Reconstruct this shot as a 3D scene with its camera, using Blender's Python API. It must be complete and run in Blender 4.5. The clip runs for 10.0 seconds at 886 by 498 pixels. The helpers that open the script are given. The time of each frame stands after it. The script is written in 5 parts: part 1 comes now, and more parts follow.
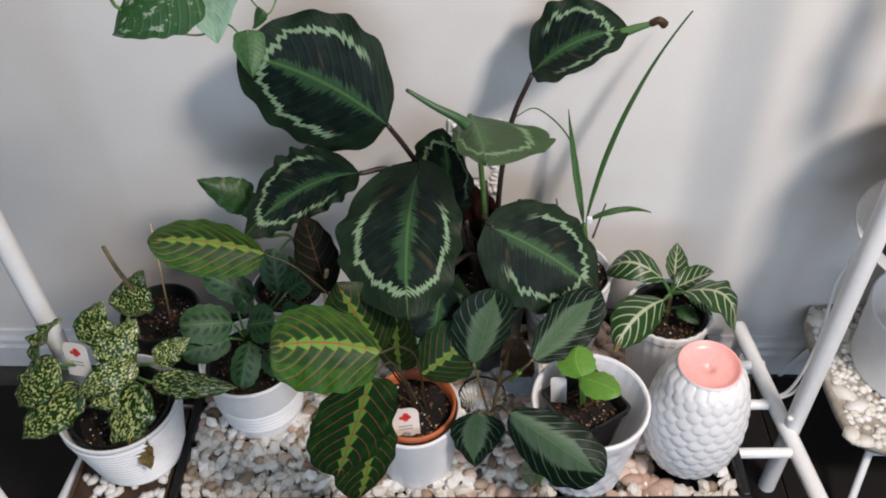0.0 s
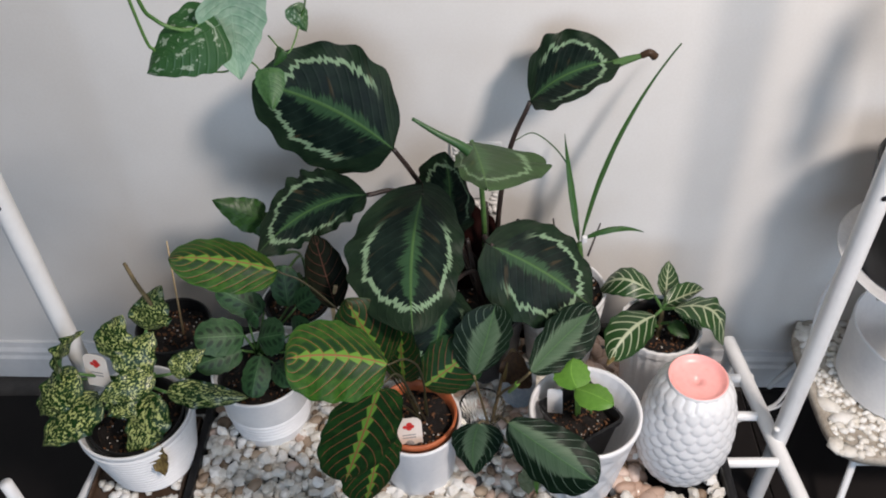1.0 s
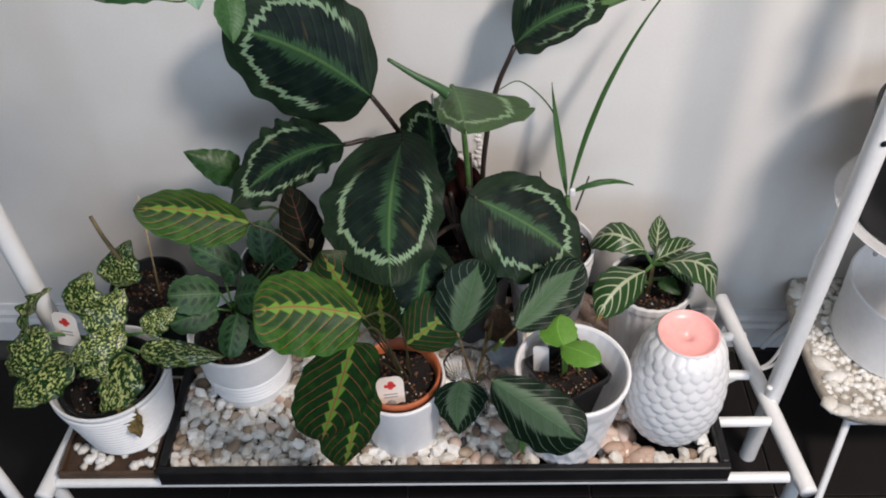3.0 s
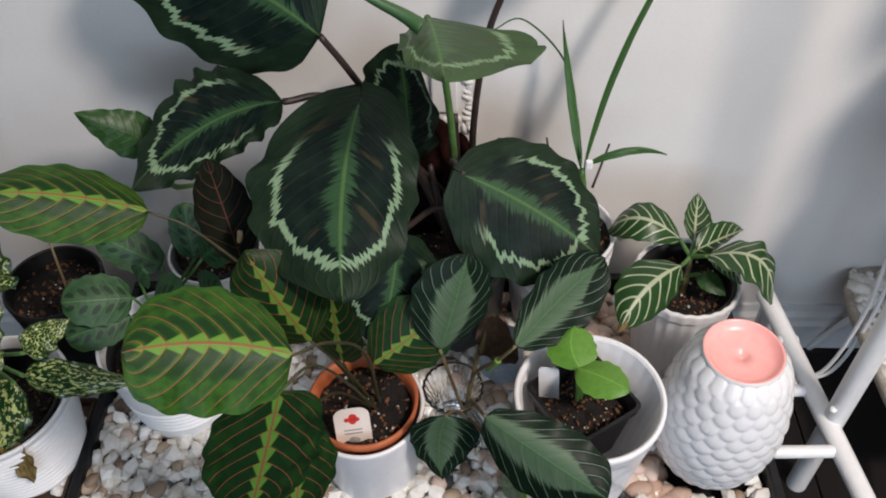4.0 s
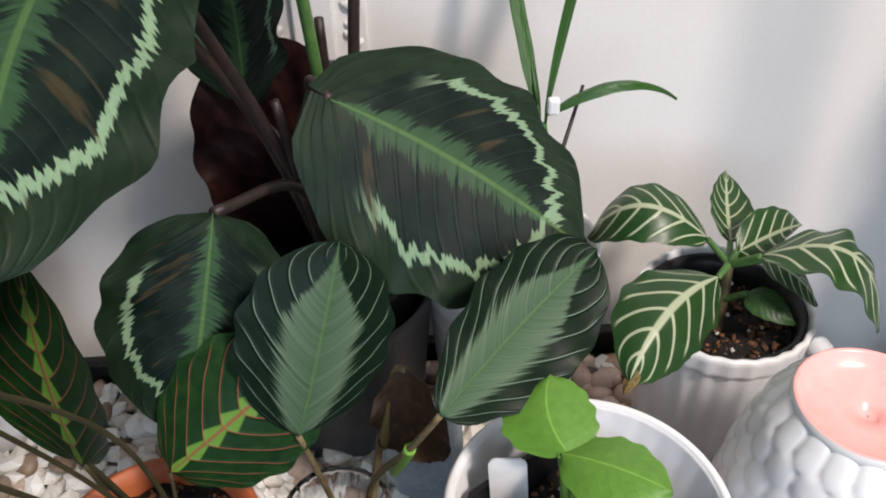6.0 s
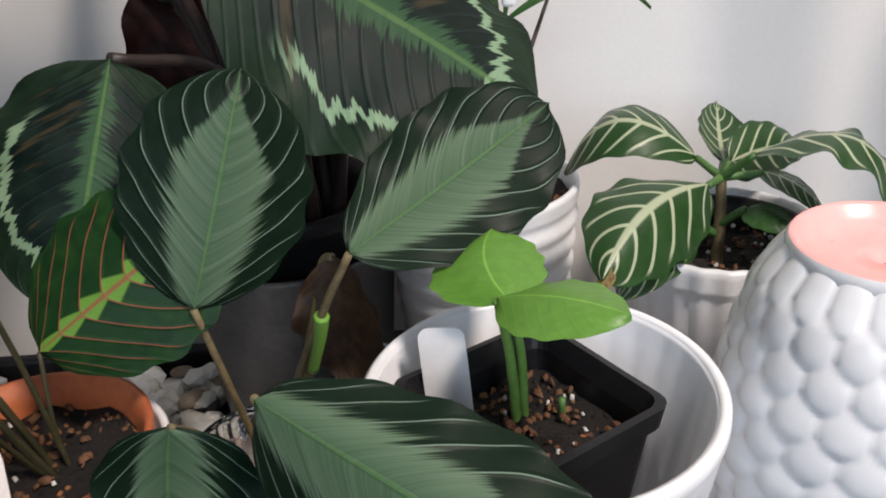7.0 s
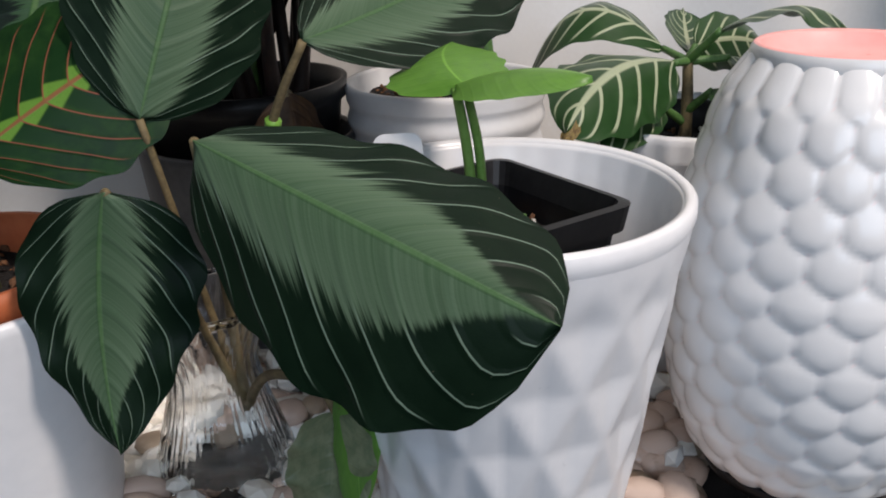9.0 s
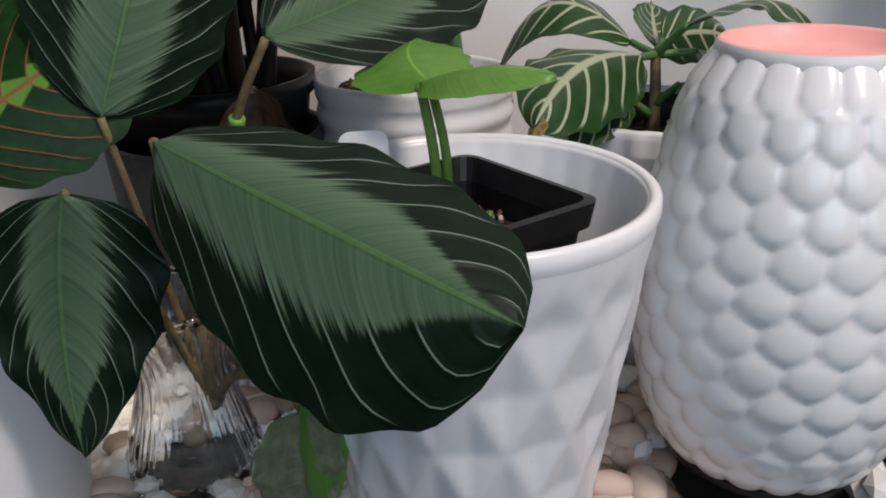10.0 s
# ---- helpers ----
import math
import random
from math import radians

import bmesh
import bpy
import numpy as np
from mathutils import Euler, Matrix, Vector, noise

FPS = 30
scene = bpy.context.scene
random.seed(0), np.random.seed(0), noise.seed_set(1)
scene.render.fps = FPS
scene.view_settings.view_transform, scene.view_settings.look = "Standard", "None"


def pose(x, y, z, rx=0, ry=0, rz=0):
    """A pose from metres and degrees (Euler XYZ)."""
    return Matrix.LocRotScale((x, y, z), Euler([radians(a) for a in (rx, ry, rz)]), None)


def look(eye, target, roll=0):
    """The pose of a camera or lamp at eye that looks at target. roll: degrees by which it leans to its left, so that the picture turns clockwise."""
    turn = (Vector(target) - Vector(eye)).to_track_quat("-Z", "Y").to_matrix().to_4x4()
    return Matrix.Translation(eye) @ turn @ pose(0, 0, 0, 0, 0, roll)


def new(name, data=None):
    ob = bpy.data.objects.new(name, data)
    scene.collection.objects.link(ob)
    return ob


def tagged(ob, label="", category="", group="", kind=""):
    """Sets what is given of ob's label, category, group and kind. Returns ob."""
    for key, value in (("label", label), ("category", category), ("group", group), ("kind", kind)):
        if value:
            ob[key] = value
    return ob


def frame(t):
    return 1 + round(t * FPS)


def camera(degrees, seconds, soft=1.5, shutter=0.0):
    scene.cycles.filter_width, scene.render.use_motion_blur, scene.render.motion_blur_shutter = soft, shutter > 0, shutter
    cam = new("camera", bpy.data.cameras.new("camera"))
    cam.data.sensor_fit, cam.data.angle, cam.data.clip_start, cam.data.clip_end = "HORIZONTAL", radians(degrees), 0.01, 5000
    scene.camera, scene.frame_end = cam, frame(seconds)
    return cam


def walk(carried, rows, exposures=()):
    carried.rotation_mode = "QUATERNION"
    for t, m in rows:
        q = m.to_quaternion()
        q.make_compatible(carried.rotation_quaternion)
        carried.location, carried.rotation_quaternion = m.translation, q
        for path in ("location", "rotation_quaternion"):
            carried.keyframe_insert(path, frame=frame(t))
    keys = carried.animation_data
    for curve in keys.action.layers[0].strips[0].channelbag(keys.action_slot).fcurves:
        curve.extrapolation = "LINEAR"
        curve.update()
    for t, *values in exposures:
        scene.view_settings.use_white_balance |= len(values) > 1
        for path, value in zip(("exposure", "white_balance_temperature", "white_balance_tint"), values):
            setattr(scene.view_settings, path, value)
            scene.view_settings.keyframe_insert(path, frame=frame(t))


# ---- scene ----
cam = camera(54.86, 10.0, soft=1.9)
PATH = [
    (0, (0.0266, -0.0890, 1.2071), (-0.0222, 0.9881, 0.1643), -2.64),
    (0.5, (0.0243, -0.1157, 1.2363), (-0.0312, 0.9836, 0.2172), -2.83),
    (1, (0.0241, -0.1276, 1.2533), (-0.0228, 0.9651, 0.2268), -2.34),
    (1.5, (0.0223, -0.1400, 1.2668), (-0.0171, 0.9486, 0.2356), -2.12),
    (2, (0.0239, -0.1414, 1.2623), (-0.0071, 0.9494, 0.2330), -1.84),
    (2.5, (0.0336, -0.1416, 1.2517), (0.0036, 0.9326, 0.2052), -1.98),
    (2.7, (0.0368, -0.1324, 1.2412), (0.0010, 0.9319, 0.1848), -2.34),
    (3.8, (0.0516, 0.0280, 1.0604), (-0.0003, 1.0742, -0.0132), -2.02),
    (4, (0.0523, 0.1002, 1.0292), (0.0197, 1.1137, -0.0761), -2.33),
    (4.5, (0.0211, 0.2522, 0.9332), (0.0056, 1.2493, -0.1873), -3.32),
    (5, (0.0140, 0.3029, 0.8816), (0.0313, 1.3015, -0.2375), -2.90),
    (5.5, (0.0480, 0.3045, 0.8008), (0.0677, 1.3560, -0.2688), -3.37),
    (6, (0.0894, 0.3167, 0.6734), (0.1632, 1.4878, -0.2610), -1.11),
    (6.2, (0.1068, 0.3175, 0.6341), (0.1729, 1.5012, -0.2849), -1.23),
    (7.3, (0.1491, 0.2756, 0.4734), (0.1517, 1.6521, -0.1226), -3.98),
    (7.5, (0.1560, 0.2759, 0.4661), (0.1608, 1.6600, -0.1121), -4.04),
    (8, (0.1636, 0.2661, 0.4380), (0.1889, 1.6528, -0.1333), -4.04),
    (8.5, (0.1463, 0.2525, 0.4180), (0.2229, 1.6369, -0.1543), -2.31),
    (9, (0.1425, 0.2498, 0.3910), (0.2025, 1.6365, -0.1777), -1.74),
    (9.5, (0.1631, 0.2549, 0.3800), (0.2562, 1.6288, -0.2146), -1.89),
    (10, (0.1471, 0.2517, 0.3937), (0.2460, 1.6285, -0.1932), -1.61),
]
walk(cam, [(t, look(eye, target, roll)) for t, eye, target, roll in PATH],
     exposures=[(0.0, -0.08), (2.5, -0.08), (4.0, -0.1), (4.5, -0.2), (5.5, 0.0), (6.0, 0.22), (7.5, 0.1), (8.0, 0.08), (9.0, -0.12), (9.5, -0.18), (10.0, -0.38)])

# ---- world and light ----
world = bpy.data.worlds.new("world")
scene.world = world
world.use_nodes = True
sky = world.node_tree.nodes.new("ShaderNodeTexSky")
sky.sky_type, sky.sun_disc = "NISHITA", False
sky.sun_elevation, sky.sun_rotation = radians(35), radians(160)
world.node_tree.links.new(sky.outputs[0], world.node_tree.nodes["Background"].inputs[0])
world.node_tree.nodes["Background"].inputs[1].default_value = 0.08


def area_lamp(name, m, sx, sy, power, colour):
    data = bpy.data.lights.new(name, "AREA")
    data.shape, data.size, data.size_y, data.energy, data.color = "RECTANGLE", sx, sy, power, colour
    ob = new(name, data)
    ob.matrix_world = m
    return ob


# daylight that enters by the window behind the camera, and the pendant lamp
area_lamp("window_daylight", look((0.30, -2.25, 1.45), (0.15, 0.3, 0.4)), 2.2, 1.4, 39, (0.64, 0.79, 1.0))
area_lamp("pendant_bulb", look((0.95, -0.32, 1.99), (0.6, 0.25, 0)), 0.30, 0.30, 43, (1.0, 0.875, 0.80))


# ---- materials ----
class Nodes:
    """A small helper that chains shader nodes of one material."""

    def __init__(self, name):
        self.mat = bpy.data.materials.new(name)
        self.mat.use_nodes = True
        self.tree = self.mat.node_tree
        self.bsdf = self.tree.nodes["Principled BSDF"]

    def put(self, sock, value):
        if isinstance(value, bpy.types.NodeSocket):
            self.tree.links.new(value, sock)
        else:
            sock.default_value = value

    def math(self, op, a, b=0.0, c=0.0, clamp=False):
        n = self.tree.nodes.new("ShaderNodeMath")
        n.operation, n.use_clamp = op, clamp
        for i, v in enumerate((a, b, c)):
            self.put(n.inputs[i], v)
        return n.outputs[0]

    def ramp(self, x, lo, hi):
        """0 below lo, 1 above hi, smooth between."""
        n = self.tree.nodes.new("ShaderNodeMapRange")
        n.interpolation_type = "SMOOTHSTEP"
        for k, v in (("Value", x), ("From Min", lo), ("From Max", hi)):
            self.put(n.inputs[k], v)
        return n.outputs[0]

    def mix(self, fac, a, b):
        n = self.tree.nodes.new("ShaderNodeMix")
        n.data_type = "RGBA"
        self.put(n.inputs[0], fac)
        for i, v in ((6, a), (7, b)):
            self.put(n.inputs[i], (*v, 1) if isinstance(v, tuple) else v)
        return n.outputs[2]

    def vec(self, x, y, z=0.0):
        n = self.tree.nodes.new("ShaderNodeCombineXYZ")
        for i, v in enumerate((x, y, z)):
            self.put(n.inputs[i], v)
        return n.outputs[0]

    def noise(self, vector, scale, detail=3.0, rough=0.55):
        n = self.tree.nodes.new("ShaderNodeTexNoise")
        self.put(n.inputs["Vector"], vector)
        n.inputs["Scale"].default_value, n.inputs["Detail"].default_value, n.inputs["Roughness"].default_value = scale, detail, rough
        return n.outputs["Fac"]

    def voronoi(self, vector, scale, feature="F1"):
        n = self.tree.nodes.new("ShaderNodeTexVoronoi")
        n.feature = feature
        self.put(n.inputs["Vector"], vector)
        n.inputs["Scale"].default_value = scale
        return n.outputs["Distance"]

    def coord(self, kind="Object"):
        return self.tree.nodes.new("ShaderNodeTexCoord").outputs[kind]

    def rand(self):
        return self.tree.nodes.new("ShaderNodeObjectInfo").outputs["Random"]

    def bump(self, height, strength, dist=0.001):
        n = self.tree.nodes.new("ShaderNodeBump")
        n.inputs["Strength"].default_value, n.inputs["Distance"].default_value = strength, dist
        self.put(n.inputs["Height"], height)
        self.put(self.bsdf.inputs["Normal"], n.outputs[0])

    def done(self, colour, rough, metal=0.0, spec=0.5):
        self.put(self.bsdf.inputs["Base Color"], (*colour, 1) if isinstance(colour, tuple) else colour)
        self.put(self.bsdf.inputs["Roughness"], rough)
        self.bsdf.inputs["Metallic"].default_value = metal
        self.bsdf.inputs["Specular IOR Level"].default_value = spec
        return self.mat


def surface(name, c1, c2, rough, scale=30.0, bump=0.2, dist=0.0006, metal=0.0, spec=0.5, fine=8.0):
    """A surface that varies between two colours at two scales, with fine relief."""
    n = Nodes(name)
    p = n.coord()
    big, small = n.noise(p, scale), n.noise(p, scale * fine)
    f = n.ramp(n.math("ADD", n.math("MULTIPLY", big, 0.65), n.math("MULTIPLY", small, 0.35)), 0.35, 0.65)
    n.bump(small, bump, dist)
    return n.done(n.mix(f, c1, c2), n.math("MULTIPLY_ADD", small, 0.12, rough - 0.06), metal, spec)


def leaf_material(name, kind):
    n = Nodes(name)
    sep = n.tree.nodes.new("ShaderNodeSeparateXYZ")
    n.put(sep.inputs[0], n.coord("UV"))
    u, v = sep.outputs[0], sep.outputs[1]
    au = n.math("ABSOLUTE", u)
    seed = n.math("MULTIPLY", n.rand(), 40.0)
    side = n.math("MULTIPLY", n.math("SIGN", u), 7.0)
    slope = {"medallion": 0.34, "unfurling": 0.34, "red": 0.40, "young": 0.40, "silver": 0.42, "zebra": 0.30}.get(kind, 0.25)
    s = n.math("SUBTRACT", v, n.math("MULTIPLY", n.math("POWER", au, 1.35), slope))
    streak = n.noise(n.vec(n.math("MULTIPLY", s, 1.0), side, seed), 34.0, 2.0, 0.7)
    coarse = n.noise(n.vec(s, side, seed), 9.0, 2.0)
    mottle = n.noise(n.vec(u, n.math("MULTIPLY", v, 2.0), seed), 5.0, 4.0)
    grain = n.noise(n.vec(u, n.math("MULTIPLY", v, 2.0), seed), 60.0, 2.0)
    count = {"medallion": 13.0, "unfurling": 9.0, "red": 8.0, "young": 8.0, "silver": 7.0, "zebra": 6.0, "blotched": 5.5, "purple": 7.0}.get(kind, 9.0)
    fr = n.math("FRACT", n.math("MULTIPLY", s, count))
    vein = n.math("ABSOLUTE", n.math("SUBTRACT", fr, 0.5))          # 0.5 on a vein
    rib = n.math("SUBTRACT", 1.0, n.ramp(au, 0.012, 0.035))
    relief = n.math("ADD", n.math("MULTIPLY", n.ramp(vein, 0.30, 0.5), -0.6), n.math("MULTIPLY", rib, -0.8))
    if kind in ("medallion", "unfurling"):
        ends = n.math("ABSOLUTE", n.math("MULTIPLY_ADD", v, 2.0, -0.96))
        r = n.math("POWER", n.math("ADD", n.math("POWER", au, 3.0), n.math("POWER", ends, 3.0)), 0.333)
        r = n.math("ADD", r, n.math("MULTIPLY", n.math("SUBTRACT", streak, 0.5), 0.34))
        r = n.math("ADD", r, n.math("MULTIPLY", n.math("SUBTRACT", coarse, 0.5), 0.26))
        ring = n.math("MULTIPLY", n.ramp(r, 0.66, 0.68), n.math("SUBTRACT", 1.0, n.ramp(r, 0.735, 0.765)))
        ring = n.math("MULTIPLY", ring, n.ramp(v, 0.20, 0.34))
        outer = n.ramp(r, 0.74, 0.80)
        wide = n.math("MULTIPLY", n.ramp(v, -0.05, 0.25), n.math("SUBTRACT", 1.0, n.ramp(v, 0.62, 0.9)))
        hair = n.noise(n.vec(s, side, n.math("ADD", seed, 3.0)), 70.0, 2.0, 0.7)
        edge = n.math("ADD", n.math("MULTIPLY", n.math("SUBTRACT", hair, 0.5), 0.50), n.math("MULTIPLY_ADD", coarse, 0.42, -0.07))
        edge = n.math("MULTIPLY", edge, wide)
        feather = n.math("SUBTRACT", 1.0, n.ramp(n.math("SUBTRACT", au, edge), -0.02, 0.03))
        dark = n.mix(n.ramp(mottle, 0.35, 0.7), (0.003, 0.009, 0.007), (0.008, 0.018, 0.013))
        dark = n.mix(n.math("MULTIPLY", n.ramp(vein, 0.46, 0.5), 0.4), dark, (0.035, 0.060, 0.050))
        rim = n.mix(n.ramp(mottle, 0.3, 0.7), (0.007, 0.017, 0.009), (0.013, 0.029, 0.014))
        col = n.mix(outer, dark, rim)
        col = n.mix(n.math("MULTIPLY", feather, n.math("SUBTRACT", 0.92, n.math("MULTIPLY", au, 1.4), clamp=True)), col, n.mix(hair, (0.016, 0.050, 0.022), (0.050, 0.115, 0.050)))
        col = n.mix(ring, col, n.mix(grain, (0.15, 0.25, 0.14), (0.25, 0.36, 0.23)))
        brown = n.math("MULTIPLY", n.ramp(n.noise(n.vec(n.math("MULTIPLY", u, 0.4), n.math("MULTIPLY", s, 4.0), seed), 3.4, 3.0), 0.60, 0.68), n.ramp(au, 0.12, 0.3))
        col = n.mix(n.math("MULTIPLY", brown, n.math("SUBTRACT", 0.6, n.math("MULTIPLY", outer, 0.5))), col, (0.06, 0.045, 0.022))
        col = n.mix(n.math("MULTIPLY", rib, 0.6), col, (0.085, 0.17, 0.05))
        if kind == "unfurling":
            col = n.mix(0.3, col, (0.12, 0.22, 0.08))
        rough, spec = 0.50, 0.14
    elif kind in ("red", "young"):
        saw = n.math("SUBTRACT", 1.0, fr)
        band = n.math("MULTIPLY_ADD", saw, 0.115, 0.05)
        band = n.math("MULTIPLY", band, n.math("SUBTRACT", 1.0, n.ramp(v, 0.80, 0.98)))
        centre = n.math("SUBTRACT", 1.0, n.ramp(n.math("SUBTRACT", au, band), -0.012, 0.02))
        gap = n.math("MULTIPLY", n.ramp(fr, 0.12, 0.35), n.math("SUBTRACT", 1.0, n.ramp(fr, 0.72, 0.95)))
        patch = n.math("MULTIPLY", gap, n.math("SUBTRACT", 1.0, n.ramp(n.math("ADD", au, n.math("MULTIPLY", mottle, 0.3)), 0.48, 0.74)))
        if kind == "young":
            green = n.mix(n.ramp(mottle, 0.3, 0.7), (0.014, 0.052, 0.008), (0.034, 0.098, 0.012))
        else:
            green = n.mix(n.ramp(mottle, 0.3, 0.7), (0.006, 0.024, 0.007), (0.014, 0.046, 0.010))
        col = n.mix(n.math("MULTIPLY", patch, 0.9), green, (0.008, 0.032, 0.009))
        col = n.mix(centre, col, n.mix(grain, (0.085, 0.20, 0.028), (0.135, 0.27, 0.042)))
        lines = n.math("MULTIPLY", n.ramp(vein, 0.452, 0.482), n.math("SUBTRACT", 1.0, n.ramp(au, 0.82, 0.97)))
        lines = n.math("MAXIMUM", lines, rib)
        col = n.mix(n.math("MULTIPLY", lines, 0.85), col, (0.24, 0.075, 0.045))
        rough, spec = 0.42, 0.12
    elif kind == "silver":
        taper = n.math("SUBTRACT", 1.0, n.ramp(n.math("ADD", v, n.math("MULTIPLY", au, 0.25)), 0.72, 0.98))
        fine = n.noise(n.vec(s, side, n.math("ADD", seed, 5.0)), 75.0, 2.0, 0.7)
        edge = n.math("MULTIPLY", n.math("ADD", n.math("MULTIPLY_ADD", streak, 0.55, 0.0), n.math("MULTIPLY_ADD", fine, 0.42, 0.0)), n.math("MULTIPLY_ADD", taper, 0.92, 0.08))
        pale = n.math("SUBTRACT", 1.0, n.ramp(n.math("SUBTRACT", au, edge), -0.09, 0.06))
        dark = n.mix(mottle, (0.003, 0.009, 0.005), (0.007, 0.019, 0.009))
        lines = n.math("MULTIPLY", n.ramp(vein, 0.462, 0.49), n.ramp(au, 0.2, 0.35))
        lines = n.math("MULTIPLY", lines, n.math("SUBTRACT", 1.0, n.ramp(au, 0.86, 0.98)))
        col = n.mix(n.math("MULTIPLY", lines, 0.7), dark, (0.24, 0.33, 0.25))
        lit = n.mix(n.math("MULTIPLY_ADD", au, 0.8, n.math("MULTIPLY_ADD", fine, 0.9, -0.15)), (0.029, 0.072, 0.030), (0.130, 0.186, 0.122))
        col = n.mix(n.math("MULTIPLY", pale, 0.95), col, lit)
        col = n.mix(n.math("MULTIPLY", rib, 0.4), col, (0.09, 0.19, 0.06))
        rough, spec = 0.42, 0.12
    elif kind == "zebra":
        lines = n.math("MULTIPLY", n.ramp(vein, 0.395, 0.44), n.math("SUBTRACT", 1.0, n.ramp(au, 0.78, 0.95)))
        mid = n.math("SUBTRACT", 1.0, n.ramp(au, 0.05, 0.11))
        lines = n.math("MAXIMUM", lines, mid)
        col = n.mix(mottle, (0.012, 0.050, 0.010), (0.028, 0.105, 0.018))
        col = n.mix(lines, col, n.mix(grain, (0.48, 0.56, 0.32), (0.66, 0.70, 0.50)))
        rough, spec = 0.36, 0.4
    elif kind == "speckled":
        p = n.vec(u, n.math("MULTIPLY", v, 2.2), seed)
        spots = n.ramp(n.noise(p, 9.0, 2.0, 0.65), 0.535, 0.555)
        more = n.ramp(n.noise(p, 2.0, 1.0), 0.35, 0.65)
        edge = n.math("SUBTRACT", 1.0, n.ramp(au, 0.82, 0.98))
        f = n.math("MULTIPLY", n.math("MULTIPLY", spots, n.math("MULTIPLY_ADD", more, 0.35, 0.65)), edge)
        col = n.mix(mottle, (0.004, 0.022, 0.004), (0.014, 0.058, 0.008))
        col = n.mix(f, col, n.mix(grain, (0.46, 0.52, 0.13), (0.68, 0.69, 0.30)))
        rough, spec = 0.34, 0.5
    elif kind == "blotched":
        across = n.math("POWER", n.math("MULTIPLY", n.math("SUBTRACT", fr, 0.5), 3.4), 2.0)
        along = n.math("POWER", n.math("ABSOLUTE", n.math("MULTIPLY", n.math("SUBTRACT", au, 0.36), 5.0)), 2.0)
        spot = n.math("SUBTRACT", 1.0, n.ramp(n.math("ADD", across, along), 0.7, 1.1))
        col = n.mix(n.ramp(mottle, 0.3, 0.7), (0.020, 0.062, 0.022), (0.040, 0.100, 0.036))
        col = n.mix(n.math("MULTIPLY", rib, 0.6), col, (0.11, 0.22, 0.09))
        col = n.mix(n.math("MULTIPLY", spot, 0.9), col, (0.006, 0.024, 0.008))
        rough, spec = 0.5, 0.35
    elif kind == "splashed":
        p = n.vec(u, n.math("MULTIPLY", v, 1.6), seed)
        f = n.math("MULTIPLY", n.ramp(n.noise(p, 5.0, 3.0, 0.6), 0.56, 0.60), n.math("SUBTRACT", 1.0, n.ramp(au, 0.78, 0.92)))
        f = n.math("MULTIPLY", f, n.ramp(au, 0.04, 0.12))
        col = n.mix(mottle, (0.020, 0.085, 0.022), (0.04, 0.14, 0.035))
        col = n.mix(n.math("MULTIPLY", f, 0.85), col, (0.40, 0.50, 0.38))
        rough, spec = 0.4, 0.45
    else:
        shades = {"fresh": ((0.090, 0.215, 0.028), (0.112, 0.255, 0.034)), "plain": ((0.018, 0.07, 0.015), (0.04, 0.13, 0.022)),
                  "blade": ((0.03, 0.11, 0.018), (0.055, 0.17, 0.03)), "pale": ((0.20, 0.34, 0.24), (0.30, 0.44, 0.33)),
                  "underside": ((0.045, 0.13, 0.04), (0.08, 0.19, 0.06)), "purple": ((0.004, 0.006, 0.004), (0.009, 0.011, 0.007)),
                  "faded": ((0.12, 0.15, 0.08), (0.19, 0.21, 0.12)), "dry": ((0.10, 0.06, 0.02), (0.22, 0.16, 0.05)), "brown": ((0.035, 0.018, 0.010), (0.075, 0.04, 0.018)), "maroon": ((0.010, 0.004, 0.004), (0.024, 0.009, 0.008))}[kind]
        col = n.mix(n.ramp(mottle, 0.3, 0.7), *shades)
        if kind == "purple":
            lines = n.math("MULTIPLY", n.ramp(vein, 0.46, 0.488), n.math("SUBTRACT", 1.0, n.ramp(au, 0.8, 0.97)))
            col = n.mix(n.math("MULTIPLY", n.math("MAXIMUM", lines, rib), 0.8), col, (0.16, 0.06, 0.045))
        if kind == "fresh":
            col = n.mix(n.math("MULTIPLY", rib, 0.5), col, (0.25, 0.5, 0.08))
        rough, spec = (0.6 if kind in ("dry", "brown") else 0.42), (0.03 if kind in ("purple", "maroon") else 0.35)
    n.bump(n.math("ADD", relief, n.math("MULTIPLY", grain, 0.12)), 0.1 if kind == "fresh" else 0.38 if kind in ("silver", "medallion") else 0.28, 0.0012)
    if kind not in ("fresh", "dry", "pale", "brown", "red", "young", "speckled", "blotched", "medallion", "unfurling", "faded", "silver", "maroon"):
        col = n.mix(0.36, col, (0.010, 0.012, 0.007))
    specks = n.ramp(n.voronoi(n.vec(u, n.math("MULTIPLY", v, 2.0), seed), 14.0), 0.045, 0.03)
    some = n.ramp(n.noise(n.vec(u, v, seed), 3.0, 1.0), 0.50, 0.60)
    col = n.mix(n.math("MULTIPLY", n.math("MULTIPLY", specks, some), 0.55), col, (0.22, 0.20, 0.12))
    gloss = n.math("ADD", n.math("MULTIPLY_ADD", grain, 0.1, rough - 0.05), n.math("MULTIPLY_ADD", mottle, 0.24, -0.12))
    return n.done(col, gloss, 0.0, spec)


